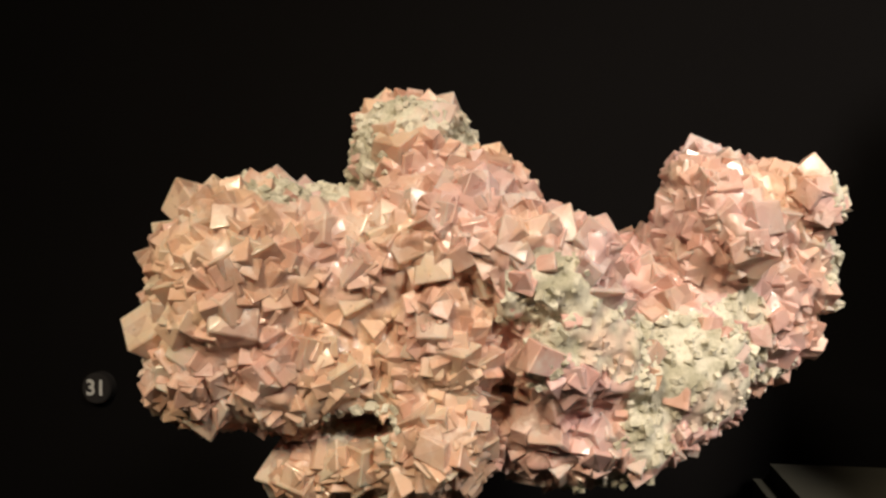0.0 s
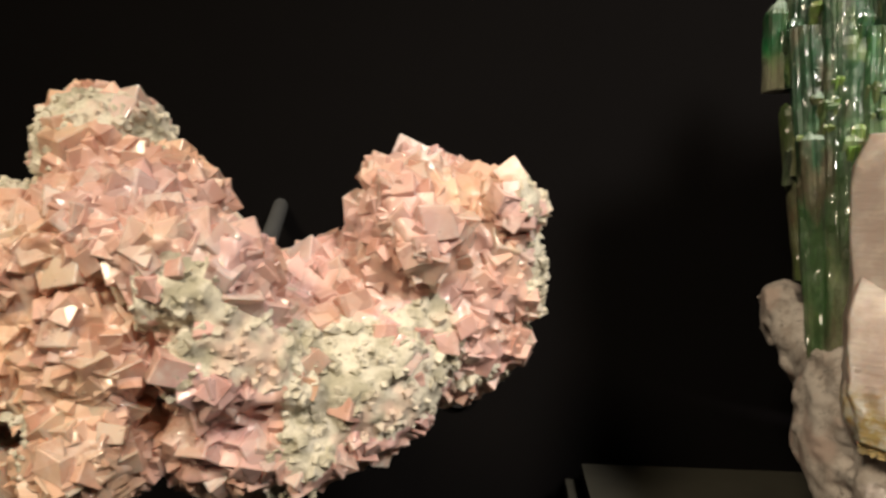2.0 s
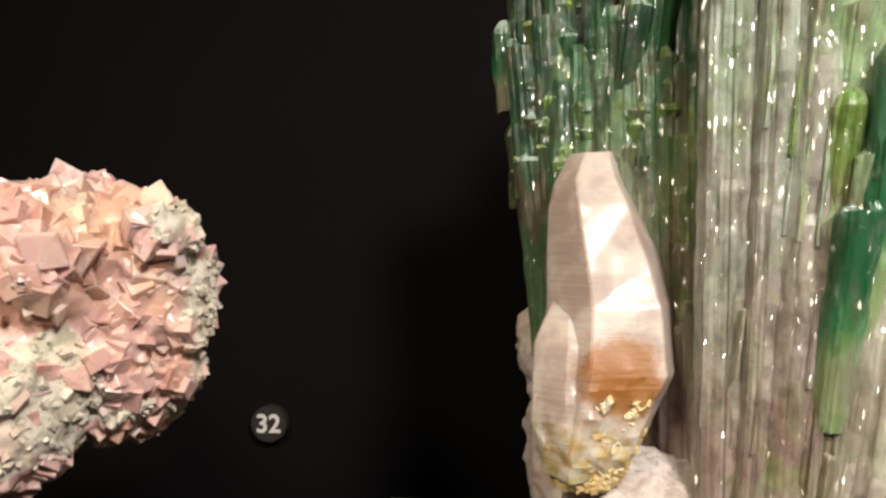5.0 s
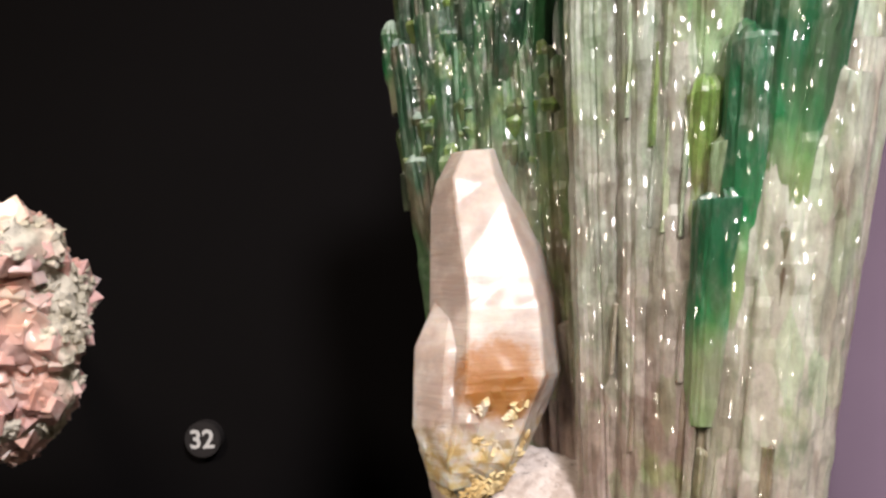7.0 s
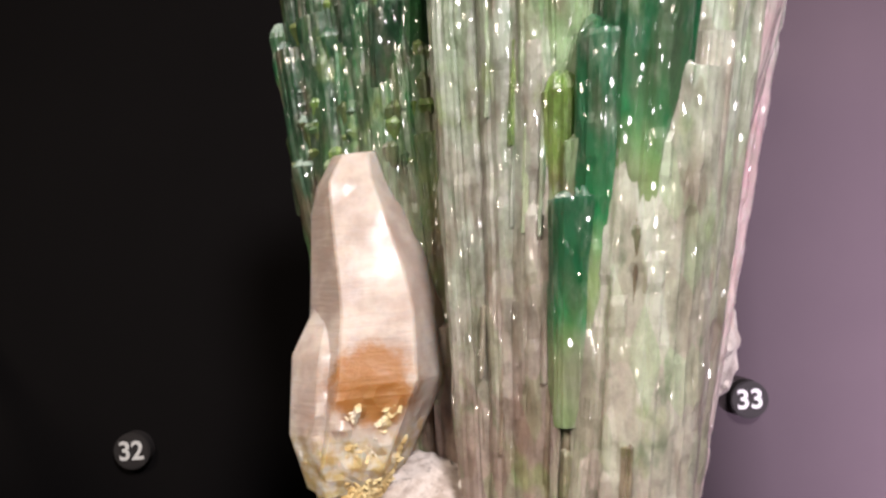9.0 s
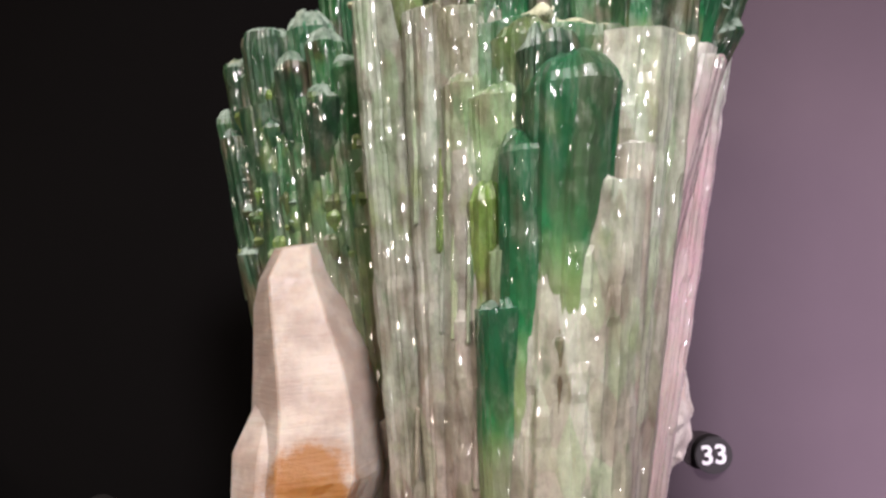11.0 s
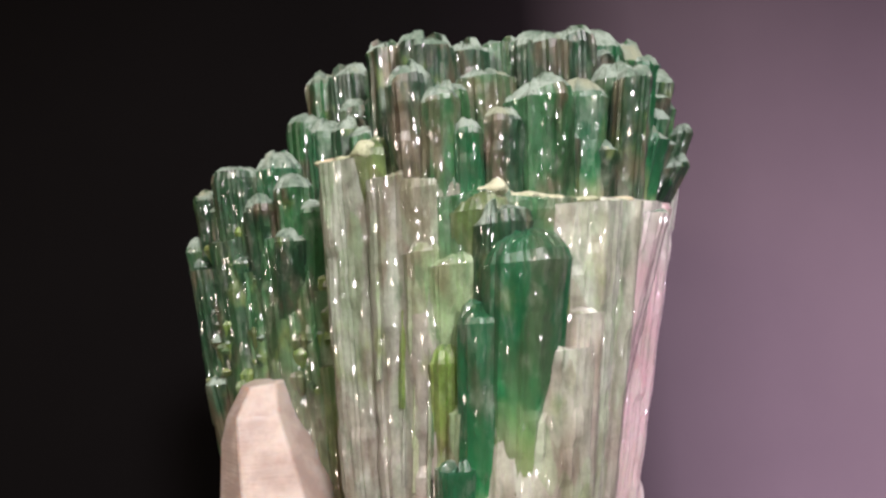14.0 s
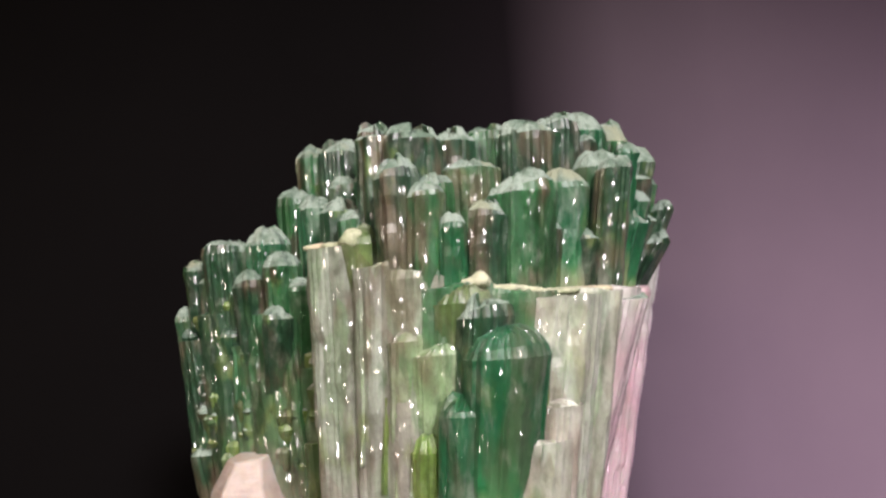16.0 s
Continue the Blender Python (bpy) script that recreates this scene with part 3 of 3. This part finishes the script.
def prism(axis, radii, mat, seed, cap=0.3, sides=6, stria=0.0004, chips=0.0003, label="", turn=None, name="prism", frosted=True):
    """A striated crystal. axis: (x, y, z) of foot and tip; radii: (rx, ry) there; cap: height of its point over its radius."""
    g = np.random.default_rng(seed)
    foot, tip = np.array(axis[0], float), np.array(axis[1], float)
    (ax, ay), (bx, by) = radii
    length = np.linalg.norm(tip - foot)
    around = int(np.clip(6.283 * max(ax, bx) / 0.0013, 18, 260))
    up = int(np.clip(length / 0.0035, 4, 70))
    th = np.arange(around) * 2 * np.pi / around
    shift = g.uniform(0, 6.28) if turn is None else turn
    w = 2 * np.pi / sides
    poly = np.cos(w / 2) / np.cos((th + shift) % w - w / 2)
    poly = (0.72 * poly + 0.28) if max(ax, bx) > 0.015 else (0.68 * poly + 0.32)
    line = g.normal(0, stria, around) + np.repeat(g.normal(0, 1.6 * stria, around // 3 + 1), 3)[:around]
    cells, rows = max(5, around // 5), max(2, int(length / 0.012))
    chip = g.normal(0, chips, (rows + 1, cells))
    phase = g.random(cells)
    out = []
    for k in range(up + 1):
        u = k / up
        c = foot + (tip - foot) * u
        col = (np.arange(around) * cells // around) % cells
        off = line + chip[(u * rows + phase[col]).astype(int) % (rows + 1), col]
        rx, ry = ax + (bx - ax) * u, ay + (by - ay) * u
        out.append(np.stack([c[0] + np.cos(th) * (rx * poly + off), c[1] + np.sin(th) * (ry * poly + off), np.full(around, c[2])], 1))
    tall = cap * min(bx, by)
    tilt = np.clip(g.normal(0, 0.16, 2), -0.22, 0.22)
    jag = np.repeat(g.normal(0, 0.13 * min(bx, by), around // 5 + 1), 5)[:around] if max(bx, by) < 0.015 else np.zeros(around)
    for shrink, rise in ((0.94, 0.24), (0.72, 0.66), (0.40, 0.93)):
        ring = out[up].copy()
        ring[:, :2] = tip[:2] + (ring[:, :2] - tip[:2]) * shrink
        ring[:, 2] = tip[2] + tall * rise + (ring[:, 0] - tip[0]) * tilt[0] + (ring[:, 1] - tip[1]) * tilt[1] + (jag + g.normal(0, 0.03 * min(bx, by), around)) * (shrink < 0.9)
        out.append(ring)
    n = len(out)
    vv = np.concatenate(out + [[tip + (0, 0, tall)], [foot]])
    ff = []
    for k in range(n - 1):
        for i in range(around):
            j = (i + 1) % around
            ff.append((k * around + i, k * around + j, (k + 1) * around + j, (k + 1) * around + i))
    for i in range(around):
        j = (i + 1) % around
        ff.append(((n - 1) * around + i, (n - 1) * around + j, n * around))
        ff.append((j, i, n * around + 1))
    me = mesh_of(name, vv, ff)
    me.materials.append(mat)
    me.materials.append(FROST)
    if frosted:
        first = up * around
        for poly_ in me.polygons:
            if poly_.index >= first and poly_.index < (n - 1) * around + 2 * around and poly_.normal.z > 0.25:
                poly_.material_index = 1
    return part(name, me, mat, green_cluster, label)


# the thick columns behind
prism(((0.398, 0.330, -0.15), (0.425, 0.325, 0.120)), ((0.038, 0.036), (0.054, 0.040)), GREEN, 11, 0.10, 7, 0.0003, 0.0003, "broad pale green column", 0.3)
prism(((0.348, 0.355, -0.14), (0.337, 0.350, 0.118)), ((0.014, 0.026), (0.017, 0.024)), GREEN, 12, 0.3, 6, 0.0003, 0.0004)
prism(((0.320, 0.376, -0.13), (0.303, 0.372, 0.140)), ((0.018, 0.024), (0.021, 0.022)), DARK_GREEN, 13, 0.25, 6, 0.0004, 0.0010, "dark green column")
prism(((0.378, 0.335, -0.15), (0.468, 0.325, 0.116)), ((0.034, 0.034), (0.034, 0.036)), ROSE, 14, 0.1, 7, 0.0003, 0.0003, "rose pink outer column")
prism(((0.447, 0.458, -0.15), (0.503, 0.442, 0.140)), ((0.030, 0.060), (0.040, 0.070)), ROSE, 16, 0.1, 7, 0.0003, 0.0004, "rose pink outer column")
prism(((0.362, 0.352, -0.15), (0.360, 0.350, 0.132)), ((0.016, 0.020), (0.020, 0.022)), DARK_GREEN, 17, 0.3, 6, 0.0003)
prism(((0.375, 0.375, -0.15), (0.405, 0.370, 0.145)), ((0.050, 0.036), (0.070, 0.040)), DARK_GREEN, 15, 0.1, 7)

# the long striated columns of the front, fanning out upwards
for x, y, r, z1, mat, s in (
    (0.3700, 0.2920, 0.0145, 0.146, CLEAR, 201), (0.3865, 0.2800, 0.0125, 0.136, CLEAR, 202), (0.3985, 0.2740, 0.0125, 0.130, CLEAR, 203), (0.4110, 0.2710, 0.0125, 0.1255, GREEN, 204),
    (0.4270, 0.2630, 0.0170, 0.066, GLINT_PALE, 205), (0.4490, 0.2740, 0.0145, 0.119, GLINT_PALE, 206), (0.4330, 0.2740, 0.0145, 0.1215, GREEN, 207), (0.4630, 0.2900, 0.0140, 0.120, GLINT_PALE, 208),
    (0.4750, 0.3080, 0.0140, 0.121, ROSE, 209), (0.4870, 0.3250, 0.0120, 0.119, ROSE, 210),
    (0.4420, 0.2640, 0.0100, 0.078, GLINT_PALE, 214),
    (0.3300, 0.3400, 0.0125, 0.122, GREEN, 217), (0.3440, 0.3350, 0.0105, 0.096, GREEN, 218), (0.3180, 0.3480, 0.0110, 0.108, GREEN, 219), (0.2890, 0.3640, 0.0110, 0.112, DARK_GREEN, 220),
    (0.3040, 0.3560, 0.0130, 0.124, DARK_GREEN, 221), (0.3515, 0.3290, 0.0095, 0.062, OLIVE, 224), (0.3490, 0.3250, 0.0075, -0.020, CLEAR, 225), (0.3500, 0.3300, 0.0060, 0.020, OLIVE, 222), (0.3560, 0.3180, 0.0050, -0.010, OLIVE, 223),
):
    lean = 0.72 if mat is ROSE else 0.48
    low = x - lean * (x - 0.362) * (z1 + 0.15) / 0.27 if x > 0.362 else x + (0.022 if x < 0.30 else 0.012 if x < 0.31 else 0.003)
    prism(((low, y + (0.016 if x > 0.362 else 0.008), -0.15), (x, y, z1)), ((1.25 * r, 0.80 * r), (1.40 * r, 0.85 * r)), mat, s, 0.12, 7, 0.00013 if mat is not CLEAR else 0.00018, 0.0003, frosted=False)

# short saturated crystals set into the front, the dark crack fillings and the lime patches
for x, y, rx, ry, z0, z1, mat, cap, s in (
    (0.4100, 0.2580, 0.0105, 0.0110, 0.022, 0.078, VIVID, 0.70, 21), (0.4270, 0.2550, 0.0165, 0.0175, 0.050, 0.098, VIVID, 0.70, 22), (0.4200, 0.2620, 0.0120, 0.0130, 0.060, 0.113, DARK_GREEN, 0.6, 23),
    (0.3975, 0.2630, 0.0100, 0.0090, -0.008, 0.0265, VIVID, 0.15, 25), (0.3960, 0.2620, 0.0075, 0.0070, 0.046, 0.064, LIME, 0.2, 26), (0.3445, 0.3270, 0.0050, 0.0060, 0.020, 0.086, OLIVE, 0.3, 27),
    (0.3400, 0.3270, 0.0050, 0.0050, 0.064, 0.076, LIME, 0.8, 28), (0.4230, 0.2500, 0.0085, 0.0070, 0.046, 0.058, LIME, 0.2, 29), (0.3390, 0.3270, 0.0070, 0.0060, 0.028, 0.052, LIME, 0.3, 30),
   
    (0.4030, 0.2590, 0.0085, 0.0060, 0.032, 0.046, PALE, 0.15, 34), (0.4030, 0.2620, 0.0110, 0.0060, 0.080, 0.100, PALE, 0.15, 35), (0.3920, 0.2660, 0.0100, 0.0060, 0.070, 0.106, PALE, 0.2, 36),
   
    (0.4130, 0.2610, 0.0120, 0.0080, 0.104, 0.119, OLIVE, 0.1, 43), (0.3720, 0.2800, 0.0090, 0.0080, 0.132, 0.146, OLIVE, 0.2, 44),
    (0.2790, 0.3700, 0.0060, 0.0060, 0.030, 0.070, OLIVE, 0.4, 45), (0.2850, 0.3600, 0.0070, 0.0070, 0.010, 0.056, DARK_GREEN, 0.4, 46),
):
    deep = z1 - z0 + 0.045
    if mat in (LIME, PALE, OLIVE):
        y, cap = y + (0.006 if mat is LIME else 0.004), 0.9
    prism(((x - 0.5 * (x - 0.362) * deep / 0.27, y + 0.4 * ry + 0.009, z1 - deep), (x, y, z1)), ((0.85 * rx, 0.85 * ry), (rx, ry)), mat, s, cap, 6, 0.00022, 0.0002, frosted=mat is DARK_GREEN)

# slivers and stubs that break up the faces
g = np.random.default_rng(77)
for k in range(60):
    x = g.uniform(0.364, 0.476)
    z1 = g.uniform(-0.115, 0.112)
    if 0.398 < x < 0.446 and z1 > 0.05:
        continue
    y = float(np.interp(x, (0.364, 0.386, 0.398, 0.412, 0.427, 0.449, 0.463, 0.476), (0.2790, 0.2690, 0.2625, 0.2595, 0.2490, 0.2610, 0.2780, 0.2950)))
    y += 0.010 * max(0.0, 0.10 - z1) / 0.2
    r = g.uniform(0.0010, 0.0026)
    drop = g.uniform(0.025, 0.060)
    x -= 0.46 * (x - 0.362) * (0.12 - z1) / 0.27
    mat = (CLEAR, CLEAR, PALE, GREEN, LIME)[int(g.integers(5))] if z1 > 0.0 else (CLEAR, CLEAR, PALE, GREEN)[int(g.integers(4))]
    prism(((x - 0.1 * drop, y + 0.002 + 1.6 * r, z1 - drop), (x, y + 0.002, z1)), ((r * 0.8, r * 0.8), (r, r)), mat, 300 + k, g.uniform(0.2, 0.9), 5, 0.0002, 0.0002, frosted=False)
for k in range(54):
    x = g.uniform(0.278, 0.347)
    z1 = g.uniform(0.050, 0.135)
    y = float(np.interp(x, (0.278, 0.289, 0.304, 0.318, 0.330, 0.347), (0.366, 0.354, 0.344, 0.338, 0.328, 0.326)))
    r = g.uniform(0.0022, 0.0052)
    drop = g.uniform(0.006, 0.024)
    prism(((x, y + 0.003 + 1.7 * r, z1 - drop), (x, y + 0.003, z1)), ((r * 0.7, r * 0.7), (r, r)), (DARK_GREEN, OLIVE, GREEN, LIME)[int(g.integers(4))], 420 + k, g.uniform(0.4, 0.9), 5, 0.0003, 0.0004, frosted=k % 3 == 0)

# the crowd of tips behind the crack: the ones that stand out, then the rest between them
TIPS = [
    (0.3840, 0.2960, 0.0110, 0.187, 0.2), (0.3965, 0.2860, 0.0125, 0.182, 0.5), (0.3915, 0.2730, 0.0090, 0.165, 0.9), (0.3990, 0.2650, 0.0075, 0.156, 0.9), (0.4105, 0.2650, 0.0065, 0.143, 0.9),
    (0.4230, 0.2670, 0.0080, 0.147, 0.7), (0.4395, 0.2760, 0.0135, 0.156, 0.7), (0.4620, 0.2970, 0.0115, 0.160, 0.8), (0.4790, 0.3130, 0.0110, 0.171, 0.8), (0.4960, 0.3300, 0.0110, 0.146, 0.6),
    (0.5120, 0.3720, 0.0130, 0.182, 0.7), (0.5240, 0.3880, 0.0085, 0.173, 0.9), (0.4780, 0.3480, 0.0175, 0.194, 0.7), (0.4480, 0.3060, 0.0150, 0.186, 0.5), (0.4220, 0.2930, 0.0135, 0.170, 0.3),
    (0.4620, 0.3220, 0.0130, 0.190, 0.6), (0.4320, 0.3120, 0.0125, 0.186, 0.5), (0.4100, 0.3020, 0.0125, 0.184, 0.4), (0.4980, 0.3640, 0.0130, 0.192, 0.8), (0.4500, 0.2860, 0.0070, 0.142, 0.8),
    (0.4700, 0.2990, 0.0060, 0.138, 0.8), (0.4860, 0.3220, 0.0075, 0.150, 0.8), (0.4060, 0.2780, 0.0090, 0.160, 0.8), (0.4310, 0.2790, 0.0080, 0.152, 0.7), (0.5060, 0.3450, 0.0090, 0.158, 0.7),
    (0.5170, 0.3800, 0.0090, 0.152, 0.7), (0.5270, 0.3830, 0.0065, 0.158, 0.8), (0.5220, 0.3820, 0.0080, 0.140, 0.8), (0.3475, 0.3720, 0.0110, 0.196, 0.7), (0.3630, 0.3620, 0.0110, 0.196, 0.6), (0.3380, 0.3580, 0.0110, 0.170, 0.8), (0.3510, 0.3460, 0.0100, 0.166, 0.7),
    (0.3270, 0.3470, 0.0110, 0.150, 0.8), (0.3620, 0.3220, 0.0100, 0.160, 0.6), (0.3730, 0.3060, 0.0090, 0.154, 0.6), (0.3080, 0.3560, 0.0165, 0.148, 0.4), (0.2880, 0.3720, 0.0090, 0.142, 0.6),
    (0.2800, 0.3790, 0.0080, 0.117, 0.8), (0.3200, 0.3390, 0.0080, 0.130, 0.9), (0.3340, 0.3310, 0.0090, 0.138, 0.8), (0.3420, 0.3290, 0.0080, 0.126, 0.9), (0.3300, 0.3270, 0.0070, 0.114, 0.9),
]
g = np.random.default_rng(41)
tips = [(x, y, r) for x, y, r, _, _ in TIPS]
for k in range(900):
    x, y = g.uniform(0.345, 0.520), g.uniform(0.285, 0.440)
    r = g.uniform(0.0055, 0.0115)
    front = ((x - 0.428) / 0.075) ** 2 + ((y - 0.330) / 0.048) ** 2 < 1
    rear = ((x - 0.495) / 0.034) ** 2 + ((y - 0.395) / 0.045) ** 2 < 1
    if not front and not rear or any(math.hypot(x - a, y - b_) < 0.62 * (r + c) for a, b_, c in tips):
        continue
    tips.append((x, y, r))
    z = 0.150 + 0.032 * min(1.0, max(0.0, (y - 0.275) / 0.05)) - 0.5 * max(0.0, x - 0.495) - 0.9 * max(0.0, 0.372 - x) - 0.014 * (y > 0.385) + g.normal(0, 0.004)
    TIPS.append((x, y, r, z, g.choice((0.4, 0.7, 0.9))))
for k, (x, y, r, z, cap) in enumerate(TIPS):
    mat = (DARK_GREEN, DARK_GREEN, GREEN, VIVID)[int(g.integers(4))]
    foot_z = 0.085 if x < 0.345 else 0.020 if x < 0.385 else 0.105
    prism(((x - 0.002 - 0.25 * max(0.0, x - 0.45), y + 0.010, foot_z), (x + g.normal(0, 0.0015) - (0.003 if x < 0.33 else 0.0), y + g.normal(0, 0.001), z + 0.005)), ((0.95 * r, r), (r, r * g.uniform(0.85, 1.1))), mat, 100 + k, cap, 6, 0.0003, 0.0003)

# crust along the broken ledge
RIM = ((0.361, 0.2980, 0.1475), (0.376, 0.2890, 0.1460), (0.389, 0.2795, 0.1370), (0.400, 0.2740, 0.1320), (0.413, 0.2720, 0.1270), (0.430, 0.2730, 0.1235), (0.447, 0.2760, 0.1210), (0.466, 0.2930, 0.1210))
LEDGE = [((x, y, z), (0.0110, 0.0085, 0.0018)) for x, y, z in RIM]
LEDGE += [((0.372, 0.282, 0.149), (0.005, 0.005, 0.004)), ((0.4195, 0.264, 0.1275), (0.004, 0.004, 0.004))]
verts, faces, normals, area = surface(LEDGE, 0.0010, 0.006, ((0.008, 0.0014), (0.0036, 0.0009)))
part("crust", array_mesh("ledge_crust", verts, faces, False), CRUST, green_cluster, "pale yellow green crust on the ledge")

# quartz on the flank
def quartz(rings, mat, seed, sides=6, turn=0.35, name="quartz"):
    g = np.random.default_rng(seed)
    vv = []
    for z, x, y, rx, ry in rings:
        for i in range(sides):
            a = turn + 2 * np.pi * i / sides
            vv.append((x + rx * math.cos(a) + g.normal(0, 0.0006), y + ry * math.sin(a) + g.normal(0, 0.0006), z + g.normal(0, 0.0008)))
    bm = bmesh.new()
    vs = [bm.verts.new(p) for p in vv]
    for k in range(len(rings) - 1):
        for i in range(sides):
            j = (i + 1) % sides
            bm.faces.new((vs[k * sides + i], vs[k * sides + j], vs[(k + 1) * sides + j], vs[(k + 1) * sides + i]))
    bm.faces.new(vs[-sides:])
    bm.faces.new(vs[:sides][::-1])
    bmesh.ops.bevel(bm, geom=bm.edges[:], offset=0.0007, segments=1, affect="EDGES")
    bmesh.ops.triangulate(bm, faces=bm.faces[:])
    for _ in range(3):
        bmesh.ops.subdivide_edges(bm, edges=[e for e in bm.edges if e.calc_length() > 0.004], cuts=1, use_grid_fill=True)
    for p in bm.verts:
        low = min(1.0, max(0.0, (-0.028 - p.co.z) / 0.02))
        k = noise.noise(p.co * 160) * (0.0002 + 0.0020 * low) + noise.noise(p.co * 420) * (0.0001 + 0.0011 * low)
        p.co += Vector((0.3, -1, 0.2)) * k
    ob = part(name, bm, mat, green_cluster, "blush clear quartz crystal with a rusty foot")
    ob.data.shade_smooth()
    ob.data.set_sharp_from_angle(angle=radians(22))
    return ob


quartz([(-0.084, 0.306, 0.316, 0.014, 0.018), (-0.070, 0.307, 0.316, 0.023, 0.027), (-0.038, 0.318, 0.320, 0.0315, 0.033), (-0.010, 0.319, 0.326, 0.029, 0.030),
        (0.008, 0.317, 0.330, 0.0265, 0.027), (0.032, 0.3125, 0.333, 0.0205, 0.022), (0.044, 0.3105, 0.334, 0.0165, 0.018), (0.057, 0.3125, 0.336, 0.0105, 0.011)], QUARTZ, 3, 6, 0.12)
quartz([(-0.080, 0.301, 0.308, 0.013, 0.014), (-0.055, 0.300, 0.309, 0.0175, 0.018), (-0.026, 0.301, 0.315, 0.0170, 0.016), (-0.008, 0.3035, 0.322, 0.011, 0.010)], QUARTZ, 4, 6, 0.3)

# ochre crust over the foot of the quartz
g = np.random.default_rng(63)
crust_v, crust_f, base = [], [], 0
for k in range(1100):
    z = -0.046 - 0.038 * g.random() ** 0.8
    a = g.uniform(3.3, 5.7)
    u = (z + 0.084) / 0.046
    x, y = 0.306 + 0.012 * u + (0.0135 + 0.0142 * u) * math.cos(a), 0.316 + 0.003 * u + (0.0168 + 0.0128 * u) * math.sin(a)
    if z > -0.060 and noise.noise(Vector((x, y, z)) * 90) < 0.05:
        continue
    size = g.uniform(0.0014, 0.0036)
    q = np.array(Euler(g.uniform(0, 6.28, 3)).to_matrix())
    vv, ff = rh[int(g.integers(len(rh)))]
    crust_v.append((vv * size * g.uniform(0.5, 1.1, 3)) @ q.T + np.array((x, y, z)))
    crust_f += [tuple(i + base for i in f) for f in ff]
    base += len(vv)
tagged(part("crust", mesh_of("ochre_crust", np.concatenate(crust_v), crust_f), OCHRE, green_cluster, "crumbly ochre yellow crust"), kind="stuff")

# matrix at the foot
FOOT = [
    ((0.335, 0.330, -0.105), (0.040, 0.036, 0.030)), ((0.370, 0.315, -0.130), (0.050, 0.045, 0.036)), ((0.306, 0.365, -0.085), (0.022, 0.030, 0.050)),
    ((0.294, 0.420, -0.036), (0.014, 0.020, 0.022)), ((0.300, 0.400, -0.050), (0.016, 0.020, 0.020)), ((0.340, 0.345, -0.150), (0.060, 0.060, 0.025)), ((0.408, 0.320, -0.130), (0.040, 0.040, 0.040)), ((0.484, 0.440, -0.045), (0.020, 0.030, 0.034)), ((0.434, 0.318, -0.056), (0.011, 0.016, 0.018)),
]
verts, faces, normals, area = surface(FOOT, 0.0018, 0.006, ((0.02, 0.004), (0.008, 0.0030), (0.0036, 0.0016)))
part("matrix", array_mesh("tourmaline_matrix", verts, faces), PALE_MATRIX, green_cluster, "pale crumbly matrix at the foot")
